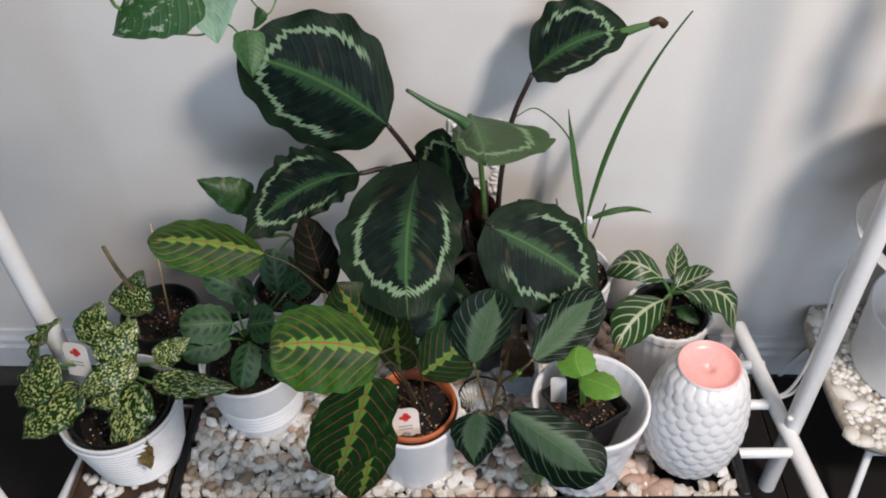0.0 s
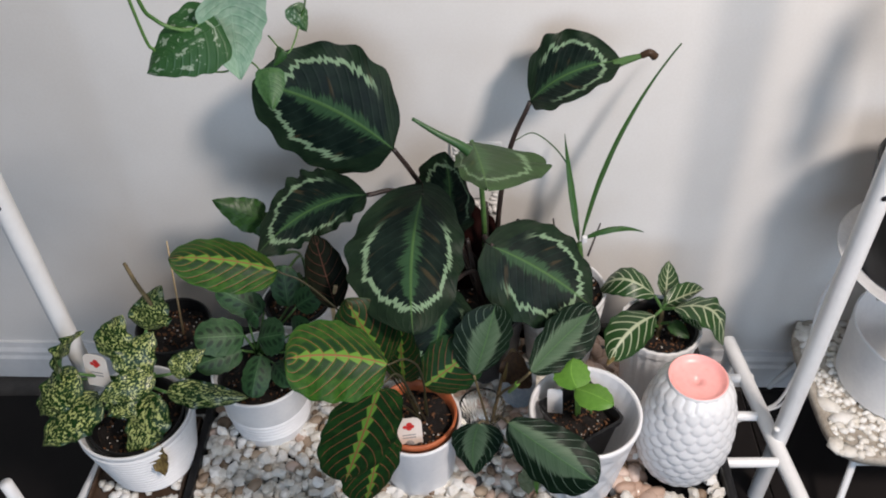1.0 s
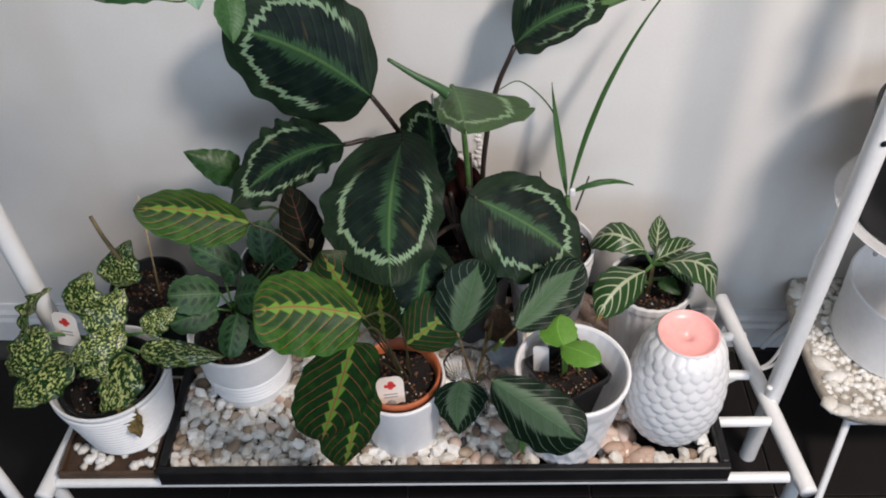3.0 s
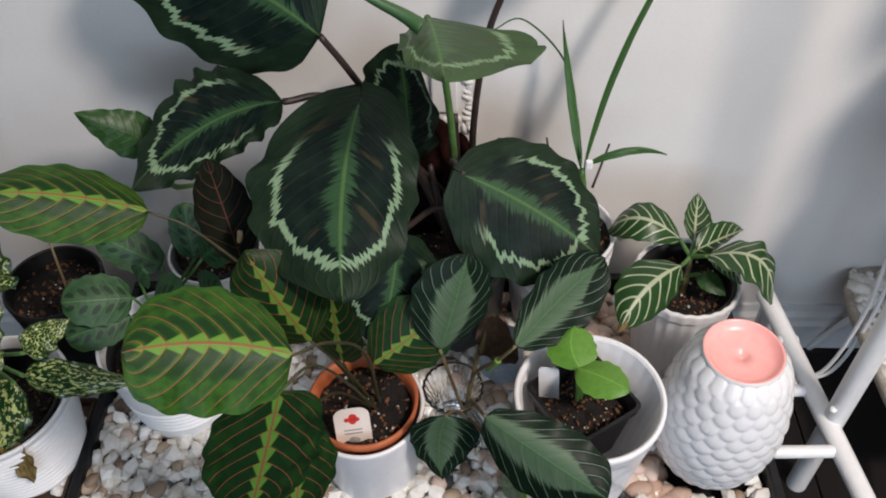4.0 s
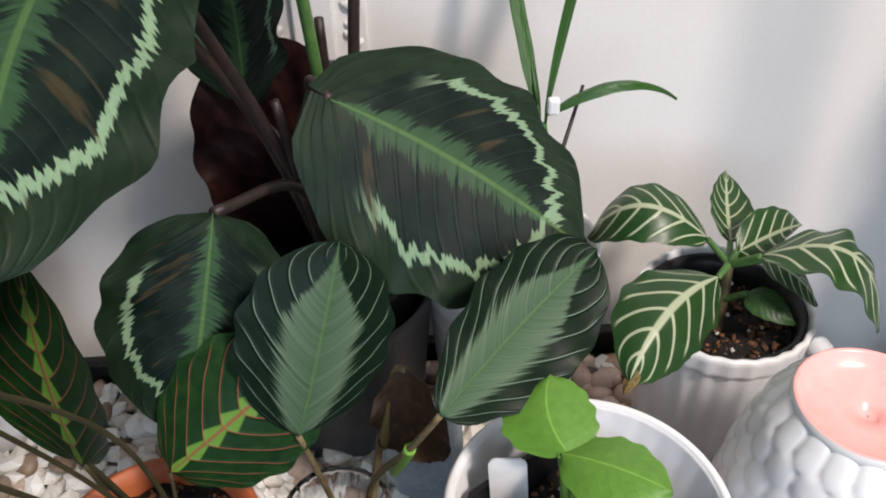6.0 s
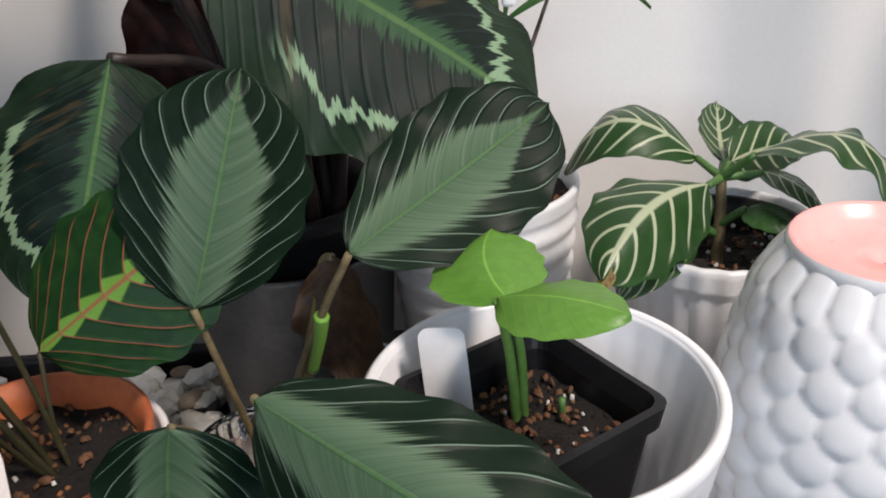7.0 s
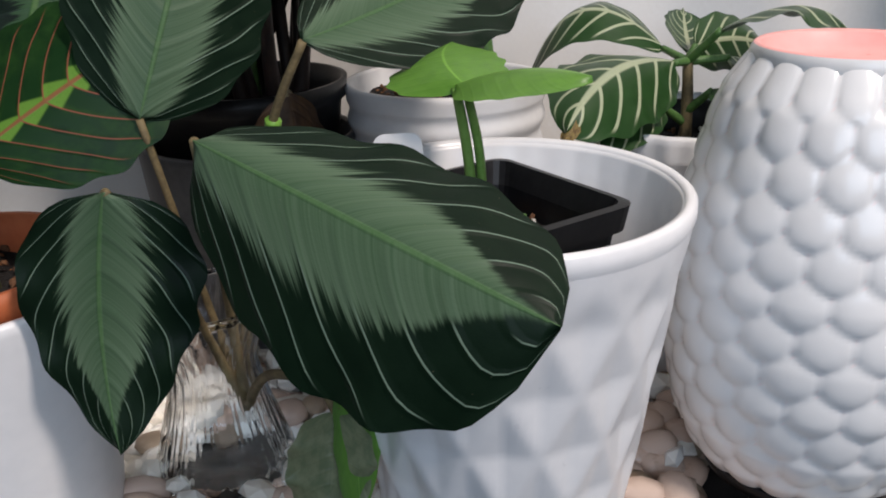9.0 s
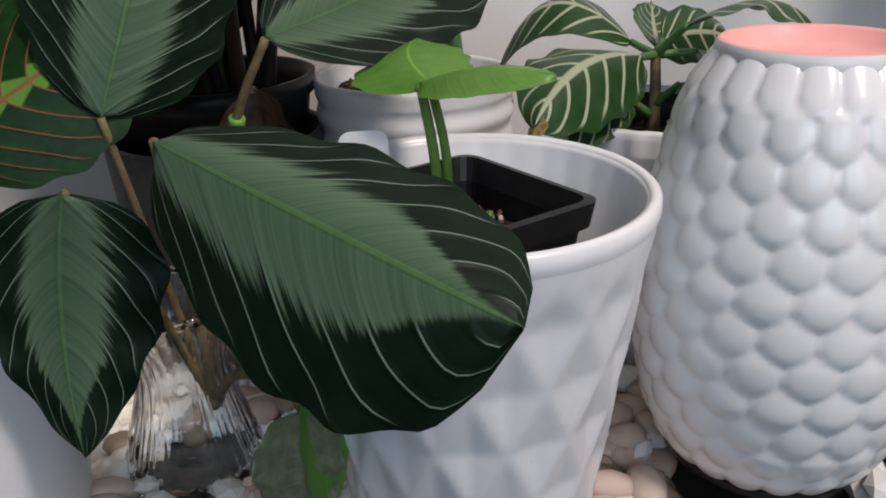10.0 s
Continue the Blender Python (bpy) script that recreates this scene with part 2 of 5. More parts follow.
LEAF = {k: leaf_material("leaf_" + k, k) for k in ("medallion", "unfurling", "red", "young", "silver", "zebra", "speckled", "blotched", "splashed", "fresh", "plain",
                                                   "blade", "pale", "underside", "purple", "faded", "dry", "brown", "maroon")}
M_WALL = surface("painted_wall", (0.76, 0.74, 0.71), (0.80, 0.785, 0.76), 0.62, 6.0, 0.15, 0.0008, fine=40)
# colour of the unseen walls, kept dark so they bounce little fill light
M_FAR = surface("dark_unseen_wall", (0.13, 0.125, 0.12), (0.17, 0.165, 0.16), 0.7, 6.0, 0.15, 0.0008)
M_TRIM = surface("white_trim", (0.70, 0.70, 0.70), (0.76, 0.76, 0.76), 0.45, 10.0, 0.05)
M_CEIL = surface("ceiling_paint", (0.75, 0.75, 0.75), (0.8, 0.8, 0.8), 0.8, 8.0)
M_GROUT = surface("dark_grout", (0.05, 0.045, 0.042), (0.075, 0.068, 0.062), 0.8, 40.0)
M_CERAMIC = surface("white_ceramic", (0.78, 0.785, 0.80), (0.84, 0.84, 0.85), 0.30, 14.0, 0.05)
M_MATTE = surface("matt_white_ceramic", (0.78, 0.78, 0.785), (0.84, 0.84, 0.84), 0.40, 20.0, 0.08)
M_GLOSS = surface("glossy_white_glaze", (0.78, 0.78, 0.78), (0.84, 0.84, 0.84), 0.22, 25.0, 0.06)
M_PINK = surface("pink_glaze", (0.90, 0.40, 0.37), (0.94, 0.46, 0.43), 0.3, 18.0, 0.04)
M_TERRA = surface("terracotta_plastic", (0.42, 0.105, 0.035), (0.50, 0.14, 0.05), 0.55, 30.0, 0.1)
M_BLACK = surface("black_plastic", (0.007, 0.007, 0.008), (0.014, 0.014, 0.015), 0.42, 40.0, 0.15, spec=0.3)
M_GREYPOT = surface("dark_grey_plastic", (0.045, 0.045, 0.048), (0.075, 0.075, 0.078), 0.45, 30.0, 0.1)
M_METAL = surface("white_enamelled_steel", (0.82, 0.82, 0.81), (0.87, 0.87, 0.86), 0.33, 12.0, 0.06)
M_PLATE = surface("white_ornate_plate", (0.74, 0.73, 0.71), (0.82, 0.81, 0.79), 0.35, 60.0, 0.1)
M_STEM = surface("green_stem", (0.05, 0.13, 0.03), (0.10, 0.20, 0.05), 0.5, 60.0)
M_PALESTEM = surface("pale_green_stem", (0.14, 0.28, 0.05), (0.20, 0.36, 0.08), 0.5, 60.0)
M_REDSTEM = surface("brown_green_stem", (0.035, 0.035, 0.014), (0.060, 0.050, 0.022), 0.55, 60.0)
M_DARKSTEM = surface("maroon_stem", (0.018, 0.012, 0.010), (0.035, 0.020, 0.016), 0.5, 60.0)
M_DRYSTEM = surface("dry_stem", (0.10, 0.075, 0.035), (0.20, 0.15, 0.07), 0.7, 80.0)
M_WOOD = surface("bamboo", (0.55, 0.40, 0.20), (0.66, 0.50, 0.28), 0.6, 60.0)
M_BROWNTRAY = surface("brown_tray", (0.06, 0.035, 0.022), (0.10, 0.06, 0.035), 0.55, 30.0)
M_LABEL = surface("white_plastic_label", (0.78, 0.78, 0.78), (0.84, 0.84, 0.84), 0.45, 30.0)
M_CREAM = surface("cream_card", (0.78, 0.70, 0.62), (0.82, 0.75, 0.68), 0.5, 30.0)
M_RED = surface("red_print", (0.60, 0.03, 0.03), (0.66, 0.05, 0.04), 0.5, 30.0)
M_GREYINK = surface("grey_print", (0.30, 0.28, 0.27), (0.36, 0.34, 0.33), 0.5, 30.0)
M_CLOTH = surface("blue_grey_cloth", (0.24, 0.29, 0.34), (0.34, 0.39, 0.44), 0.8, 40.0)
M_CABLE = surface("white_cable", (0.72, 0.72, 0.72), (0.78, 0.78, 0.78), 0.4, 30.0)
M_CLEAR = surface("frosted_white_plastic", (0.60, 0.61, 0.62), (0.68, 0.69, 0.70), 0.25, 30.0)


def soil_material():
    n = Nodes("potting_soil")
    p = n.coord()
    f = n.noise(p, 90.0, 4.0, 0.7)
    chips = n.ramp(n.voronoi(p, 170.0), 0.36, 0.20)
    pick = n.ramp(n.noise(p, 70.0, 1.0), 0.52, 0.62)
    col = n.mix(f, (0.002, 0.0016, 0.0013), (0.011, 0.0065, 0.0045))
    col = n.mix(n.math("MULTIPLY", chips, pick), col, (0.26, 0.11, 0.04))
    white = n.math("MULTIPLY", n.ramp(n.voronoi(p, 120.0), 0.16, 0.10), n.ramp(n.noise(p, 45.0, 1.0), 0.60, 0.64))
    col = n.mix(white, col, (0.50, 0.48, 0.44))
    n.bump(n.math("ADD", f, chips), 1.0, 0.004)
    return n.done(col, 0.9)


def stone_material(name, c1, c2, rough):
    n = Nodes(name)
    p = n.coord()
    r = n.rand()
    isl = n.tree.nodes.new("ShaderNodeNewGeometry").outputs["Random Per Island"]
    pick = n.math("FRACT", n.math("ADD", r, isl))
    f = n.noise(p, 120.0, 4.0, 0.6)
    col = n.mix(pick, c1, c2)
    col = n.mix(n.math("MULTIPLY", n.ramp(f, 0.55, 0.75), 0.45), col, (c1[0] * 0.55, c1[1] * 0.47, c1[2] * 0.38))
    n.bump(f, 0.4, 0.001)
    return n.done(col, rough)


def tile_material():
    n = Nodes("black_floor_tile")
    p = n.coord()
    f = n.noise(p, 9.0, 4.0)
    col = n.mix(f, (0.006, 0.0055, 0.0055), (0.015, 0.013, 0.0125))
    col = n.mix(n.math("MULTIPLY", n.rand(), 0.3), col, (0.03, 0.025, 0.024))
    n.bump(n.noise(p, 60.0), 0.2, 0.001)
    return n.done(col, 0.5, spec=0.12)


def glass_material():
    n = Nodes("clear_cut_glass")
    n.bsdf.inputs["Transmission Weight"].default_value = 1.0
    n.bsdf.inputs["IOR"].default_value = 1.5
    n.bump(n.noise(n.coord(), 90.0), 0.1, 0.0005)
    return n.done((0.97, 0.98, 0.98), 0.03)


M_SOIL = soil_material()
M_BARK = surface("bark_chips", (0.07, 0.030, 0.014), (0.17, 0.075, 0.03), 0.8, 120.0)
M_PERLITE = surface("perlite", (0.50, 0.48, 0.44), (0.62, 0.60, 0.56), 0.8, 120.0)
M_STONE_W = stone_material("white_stone", (0.70, 0.66, 0.58), (0.84, 0.83, 0.80), 0.55)
M_STONE_B = stone_material("brown_stone", (0.22, 0.15, 0.10), (0.42, 0.33, 0.24), 0.5)
M_STONE_P = stone_material("pink_polished_stone", (0.46, 0.31, 0.23), (0.64, 0.50, 0.42), 0.26)
M_STONE_D = stone_material("dark_stone", (0.05, 0.055, 0.06), (0.10, 0.10, 0.11), 0.45)
M_TILE = tile_material()
M_GLASS = glass_material()


# ---- mesh helpers ----
def mesh_of(name, verts, faces, mats, smooth=True, slots=None, uv=None):
    me = bpy.data.meshes.new(name)
    me.from_pydata(verts, [], faces)
    for m in mats:
        me.materials.append(m)
    if slots is not None:
        me.polygons.foreach_set("material_index", slots)
    if uv is not None:
        layer = me.uv_layers.new(name="UVMap")
        idx = np.zeros(len(me.loops), dtype=np.int32)
        me.loops.foreach_get("vertex_index", idx)
        layer.data.foreach_set("uv", np.array(uv, dtype=np.float32)[idx].ravel())
    if smooth:
        me.polygons.foreach_set("use_smooth", [True] * len(me.polygons))
    me.update()
    return me


def part(name, bm, material, parent, label="", smooth=False):
    """Links a bmesh or mesh as one object under a thing or part."""
    if isinstance(bm, bpy.types.Mesh):
        me = bm
    else:
        bmesh.ops.recalc_face_normals(bm, faces=bm.faces)
        me = bpy.data.meshes.new(name)
        bm.to_mesh(me)
        bm.free()
        if smooth:
            me.polygons.foreach_set("use_smooth", [True] * len(me.polygons))
    if material and not me.materials:
        me.materials.append(material)
    ob = new(name, me)
    ob.parent = parent
    if label:
        ob["label"] = label
    return ob


def thing(name, place, label, category, group="", kind=""):
    ob = new(name)
    ob.location = place
    ob.empty_display_size = 0.02
    return tagged(ob, label, category, group, kind)


def box(sx, sy, sz, at=(0, 0, 0), bevel=0.0, m=None):
    bm = bmesh.new()
    bmesh.ops.create_cube(bm, size=1, matrix=Matrix.Translation(at) @ Matrix.Diagonal((sx, sy, sz, 1)))
    if bevel:
        bmesh.ops.bevel(bm, geom=bm.edges[:], offset=bevel, segments=2, affect="EDGES", profile=0.5)
    if m:
        bmesh.ops.transform(bm, matrix=m, verts=bm.verts)
    return bm


def lathe(name, profile, mat, steps=64, shape=None):
    """A turned body from (radius, height) pairs; shape(angle, r, z) may alter the radius."""
    verts, faces = [], []
    for r, z in profile:
        for i in range(steps):
            a = 2 * math.pi * i / steps
            q = shape(a, r, z) if shape else r
            verts.append((q * math.cos(a), q * math.sin(a), z))
    for j in range(len(profile) - 1):
        for i in range(steps):
            k = (i + 1) % steps
            faces.append((j * steps + i, j * steps + k, (j + 1) * steps + k, (j + 1) * steps + i))
    return mesh_of(name, verts, faces, [mat])


def smooth_line(points, n=8):
    """A Catmull-Rom line through the points."""
    p = [Vector(q) for q in points]
    p = [p[0] * 2 - p[1]] + p + [p[-1] * 2 - p[-2]]
    out = []
    for i in range(1, len(p) - 2):
        for k in range(n):
            t = k / n
            out.append(0.5 * ((2 * p[i]) + (p[i + 1] - p[i - 1]) * t + (2 * p[i - 1] - 5 * p[i] + 4 * p[i + 1] - p[i + 2]) * t * t
                              + (3 * p[i] - p[i - 1] - 3 * p[i + 1] + p[i + 2]) * t ** 3))
    return out + [p[-2]]


def tube(name, points, r0, r1, mat, sides=10, n=8):
    line = smooth_line(points, n) if n else [Vector(q) for q in points]
    verts, faces = [], []
    ref = None
    for i, q in enumerate(line):
        d = (line[min(i + 1, len(line) - 1)] - line[max(i - 1, 0)]).normalized()
        if ref is None:
            ref = d.orthogonal().normalized()
        ref = (ref - d * ref.dot(d)).normalized()
        other = d.cross(ref)
        r = r0 + (r1 - r0) * i / (len(line) - 1)
        for k in range(sides):
            a = 2 * math.pi * k / sides
            verts.append(q + (ref * math.cos(a) + other * math.sin(a)) * r)
    for i in range(len(line) - 1):
        for k in range(sides):
            m = (k + 1) % sides
            faces.append((i * sides + k, i * sides + m, (i + 1) * sides + m, (i + 1) * sides + k))
    faces.append(tuple(reversed(range(sides))))
    faces.append(tuple(range((len(line) - 1) * sides, len(line) * sides)))
    return mesh_of(name, [tuple(v) for v in verts], faces, [mat])


OUTLINES = {"spoon": (1.35, 0.36), "ellipse": (1.0, 0.50), "obovate": (1.20, 0.46), "blunt": (1.0, 0.34), "oval": (0.92, 0.62), "round": (0.90, 0.50), "lance": (0.72, 0.85), "heart": (0.45, 0.75), "drop": (0.62, 0.75)}


def leaf_mesh(base, tip, normal, width, mat, under, outline="oval", arch=0.0, cup=0.0, wave=0.0, waves=7, twist=0.0, seed=0, notch=0.0, bow=0.0, skew=0.0, scallop=0.035):
    """A leaf blade from base to tip that faces along normal: two skins with a thin edge. arch lifts the middle of the midrib,
    cup raises (or, when negative, drops) the edges, wave ruffles them, bow bends the midrib sideways,
    skew widens one half against the other."""
    b, t = Vector(base), Vector(tip)
    axis = t - b
    length = axis.length
    ax = axis.normalized()
    nm = Vector(normal)
    nm = (nm - ax * nm.dot(ax)).normalized()
    sd = ax.cross(nm)
    nu, nv = 17, 35
    p, q = OUTLINES[outline]
    rng = random.Random(seed)
    ph = [rng.uniform(0, 6.28) for _ in range(4)]
    verts, uv, faces, slots = [], [], [], []
    for layer in (0, 1):
        for j in range(nv):
            v = j / (nv - 1)
            f = max(0.0, math.sin(math.pi * v ** p)) ** q
            if v > 0.9:
                f *= 1 - 0.25 * ((v - 0.9) / 0.1)
            half = width * 0.5 * max(f, 0.012)
            mid = b + axis * v + nm * (arch * 4 * v * (1 - v)) + sd * (bow * 4 * v * (1 - v))
            tw = twist * (v - 0.5)
            for i in range(nu):
                u = -1 + 2 * i / (nu - 1)
                c = abs(u)
                ru = wave * c ** 2.5 * math.sin(waves * 3.14 * v + ph[0 if u < 0 else 1]) * (0.3 + 0.7 * math.sin(math.pi * v))
                out = half * u * (1 + skew * (1 if u > 0 else -1)) * (1 + scallop * math.sin(waves * 4.1 * v + ph[2 if u < 0 else 3]) * c ** 3)
                back = -notch * length * (c ** 1.5) * max(0.0, 1 - v / 0.3) if notch else 0.0
                h = cup * (half / (width * 0.5)) * c ** 1.6 + ru + 0.0012 * math.cos(u * 3.14)
                pos = mid + (sd * math.cos(tw) + nm * math.sin(tw)) * out + (nm * math.cos(tw) - sd * math.sin(tw)) * h + ax * back
                edge = 0.0 if c > 0.99 or j in (0, nv - 1) else 0.0005
                verts.append(tuple(pos - nm * edge * layer))
                uv.append((u, v))
    w = nu * nv
    for layer in (0, 1):
        for j in range(nv - 1):
            for i in range(nu - 1):
                a = layer * w + j * nu + i
                quad = (a, a + 1, a + nu + 1, a + nu)
                for tri in ((quad[0], quad[1], quad[2]), (quad[0], quad[2], quad[3])):
                    faces.append(tuple(reversed(tri)) if layer == 0 else tri)
                    slots.append(layer)
    return mesh_of("leaf", verts, faces, [mat, under], slots=slots, uv=uv)


def leaf(plant, base, tip, normal, width, kind, under="underside", label="", stem=(), stem_r=0.002, stem_mat=None, **how):
    """One blade, and its stalk from the points of stem up to the blade's base, as parts of the plant."""
    o = plant.location
    ob = part("leaf", leaf_mesh(base, tip, normal, width, LEAF[kind], LEAF[under], **how), None, plant, label)
    ob.location = -o
    if stem:
        part("stalk", tube("stalk", list(stem) + [base], stem_r * 1.25, stem_r, stem_mat or M_STEM, 8), None, ob)
    return ob


# ---- structure ----
FLOOR = -0.08
WALL_Y = 0.925


def slab(name, lo, hi, mat, label=""):
    bm = box(hi[0] - lo[0], hi[1] - lo[1], hi[2] - lo[2], [(a + b) / 2 for a, b in zip(lo, hi)])
    ob = part(name, bm, mat, None)
    return tagged(ob, label or name.replace("_", " "), name.split("_")[0], kind="structure")


floor = slab("floor", (-2.6, -2.4, FLOOR - 0.1), (2.6, WALL_Y + 0.1, FLOOR - 0.004), M_GROUT, "floor of black tiles with thin pale grout lines")
WALL_TURN = -1.5
slab("wall_back", (-2.6, WALL_Y, FLOOR - 0.1), (2.6, WALL_Y + 0.1, 2.4), M_WALL, "smooth off-white painted wall behind the plants").matrix_world = Matrix.Translation((0, WALL_Y, 0)) @ pose(0, 0, 0, 0, 0, WALL_TURN) @ Matrix.Translation((0, -WALL_Y, 0))
# unseen side walls, added in the dark colour to hold down bounced light
slab("wall_left", (-2.7, -2.4, FLOOR - 0.1), (-2.6, WALL_Y + 0.1, 2.4), M_FAR, "unseen side wall, coloured dark to cut bounced light")
slab("wall_right", (2.6, -2.4, FLOOR - 0.1), (2.7, WALL_Y + 0.1, 2.4), M_FAR, "unseen side wall, coloured dark to cut bounced light")
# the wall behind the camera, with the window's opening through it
wall_rear = slab("wall_rear", (-2.6, -2.4, FLOOR - 0.1), (2.6, -2.3, 0.7), M_FAR, "unseen rear wall with a wide window, coloured dark to cut bounced light")
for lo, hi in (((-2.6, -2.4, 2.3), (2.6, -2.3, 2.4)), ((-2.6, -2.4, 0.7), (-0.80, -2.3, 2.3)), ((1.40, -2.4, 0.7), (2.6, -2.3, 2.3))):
    slab("wall_rear_piece", lo, hi, M_FAR, "unseen wall piece beside the window, coloured dark to cut bounced light")
slab("ceiling", (-2.7, -2.4, 2.4), (2.7, WALL_Y + 0.1, 2.5), M_CEIL, "plain white ceiling")


def baseboard():
    prof = [(0, 0), (-0.016, 0), (-0.016, 0.055), (-0.012, 0.062), (-0.012, 0.072), (-0.007, 0.080), (-0.005, 0.092), (0, 0.092)]
    verts, faces = [], []
    for x in (-2.6, 2.6):
        verts += [(x, WALL_Y + a, FLOOR + z) for a, z in prof]
    k = len(prof)
    for i in range(k - 1):
        faces.append((i, i + 1, k + i + 1, k + i))
    ob = new("baseboard", mesh_of("baseboard", verts, faces, [M_TRIM], smooth=False))
    ob.matrix_world = Matrix.Translation((0, WALL_Y, 0)) @ pose(0, 0, 0, 0, 0, WALL_TURN) @ Matrix.Translation((0, -WALL_Y, 0))
    tagged(ob, "white moulded baseboard along the wall", "baseboard", kind="structure")


baseboard()
lamp = thing("pendant_lamp", (0.95, -0.32, 2.4), "round white pendant lamp with an open metal shade", "lamp")
part("lamp_base", lathe("lamp_base", [(0.001, 0), (0.09, 0), (0.09, -0.03), (0.06, -0.05), (0.001, -0.05)], M_METAL, 32), None, lamp)
part("lamp_shade", lathe("lamp_shade", [(0.012, -0.31), (0.06, -0.32), (0.2, -0.34), (0.26, -0.40), (0.257, -0.40), (0.2, -0.343), (0.06, -0.324), (0.012, -0.314)], M_METAL, 32), None, lamp)
part("cord", tube("cord", [(0, 0, -0.05), (0, 0, -0.312)], 0.004, 0.004, M_LABEL, 8, 0), None, lamp)

# ---- the white plant stand ----
stand = thing("plant_stand", (-0.05, 0.68, FLOOR), "white enamelled steel plant stand with a slatted lower shelf", "plant stand")
SHELF = 0.089


def bar(name, a, b, r, parent, mat=None, sides=16):
    end = (Vector(b) - Vector(a)).normalized() * 0.003
    ob = part(name, tube(name, [a, tuple(Vector(a) + end), tuple(Vector(b) - end), b], r, r, mat or M_METAL, sides, 0), None, parent)
    ob.location = -parent.location
    return ob


for x in (0.511, -0.546):
    bar("post", (x, 0.662, FLOOR), (x, 0.662, 1.9), 0.0135, stand)
for x0, x1 in ((0.522, 0.478), (-0.578, -0.535)):
    bar("side_rail", (x0, 0.50, SHELF), (x1, 0.868, SHELF), 0.0125, stand)
for y in (0.525, 0.619, 0.706, 0.783):
    bar("rung", (-0.565, y, SHELF), (0.50, y, SHELF), 0.008, stand)
for x, y in ((0.518, 0.53), (0.481, 0.85), (-0.575, 0.53), (-0.537, 0.85)):
    bar("foot", (x, y, FLOOR), (x, y, SHELF), 0.0105, stand)
bolt = part("bolt", lathe("bolt", [(0.0001, 0.003), (0.004, 0.003), (0.0045, 0)], M_METAL, 12), None, stand)
bolt.location = Vector((0.498, 0.655, 0.125)) - stand.location
hole = part("post_hole", lathe("post_hole", [(0.0001, 0.0006), (0.0042, 0.0006), (0.0045, 0)], M_BLACK, 14), None, stand, "small dark round hole in the post")
hole.matrix_basis = Matrix.Translation(Vector((0.511, 0.6484, 0.597)) - stand.location) @ pose(0, 0, 0, 90, 0, 0)
hole = part("post_hole", lathe("post_hole", [(0.0001, 0.0006), (0.0042, 0.0006), (0.0045, 0)], M_BLACK, 14), None, stand, "small dark round hole in the post")
hole.matrix_basis = Matrix.Translation(Vector((-0.545, 0.6484, 0.60)) - stand.location) @ pose(0, 0, 0, 90, 0, 0)

for y in (0.56, 0.64, 0.72, 0.80):
    bar("upper_rung", (-0.546, y, 1.30), (0.511, y, 1.30), 0.008, stand)
for x in (0.511, -0.546):
    bar("upper_rail", (x, 0.54, 1.30), (x, 0.82, 1.30), 0.0125, stand)

# ---- trays ----
TRAY_Z = SHELF + 0.0085
TURN_TRAY = 0.0


def tray(name, place, sx, sy, high, mat, label, turn=0.0, wall=0.012, corner=0.02):
    t = thing(name, place, label, "tray")
    t.rotation_euler[2] = radians(turn)
    bm = box(sx, sy, 0.004, (0, 0, 0.002), 0.0015)
    part("base", bm, mat, t)
    for ax, s in (("x", -1), ("x", 1), ("y", -1), ("y", 1)):
        if ax == "y":
            bm = box(sx, wall, high, (0, s * (sy / 2 - wall / 2), high / 2 + 0.004), 0.003)
        else:
            bm = box(wall, sy - 2 * wall, high - 0.001, (s * (sx / 2 - wall / 2), 0, high / 2 + 0.004), 0.003)
        part("rim", bm, mat, t)
    return t


TX, TY, TSX, TSY = 0.002, 0.694, 0.815, 0.36
pebble_tray = tray("pebble_tray", (TX, TY, TRAY_Z), TSX, TSY, 0.030, M_BLACK, "long black plastic tray filled with white pebbles", TURN_TRAY)
small_tray = tray("small_tray", (-0.487, 0.61, TRAY_Z), 0.145, 0.17, 0.012, M_BROWNTRAY, "small dark brown tray with a few pebbles under a pot", 0.0, 0.006)


def pebble_shape(seed, flat, angular):
    bm = bmesh.new()
    bmesh.ops.create_icosphere(bm, subdivisions=2 if not angular else 1, radius=1)
    rng = random.Random(seed)
    off = Vector((rng.uniform(0, 50), rng.uniform(0, 50), rng.uniform(0, 50)))
    ex = rng.uniform(0.75, 1.3)
    for v in bm.verts:
        k = 1 + (0.32 if angular else 0.16) * noise.noise(v.co * (1.4 if angular else 0.8) + off)
        v.co = Vector((v.co.x * ex, v.co.y / ex, v.co.z * flat)) * k
    co = [tuple(v.co) for v in bm.verts]
    fa = [tuple(v.index for v in f.verts) for f in bm.faces]
    bm.free()
    return co, fa


SHAPES = [pebble_shape(i, 0.62, True) for i in range(8)] + [pebble_shape(40 + i, 0.6, False) for i in range(5)]
STONES = [M_STONE_W, M_STONE_B, M_STONE_P, M_STONE_D]
STONE_MESH = {}
PEBBLE_Z = TRAY_Z + 0.011
KEEP_OUT = [(0.181, 0.58, 0.056), (0.330, 0.597, 0.05), (-0.055, 0.598, 0.048), (-0.297, 0.69, 0.058), (0.315, 0.750, 0.046), (0.044, 0.638, 0.036),
            (0.028, 0.815, 0.06), (0.172, 0.815, 0.052), (-0.26, 0.835, 0.045)]


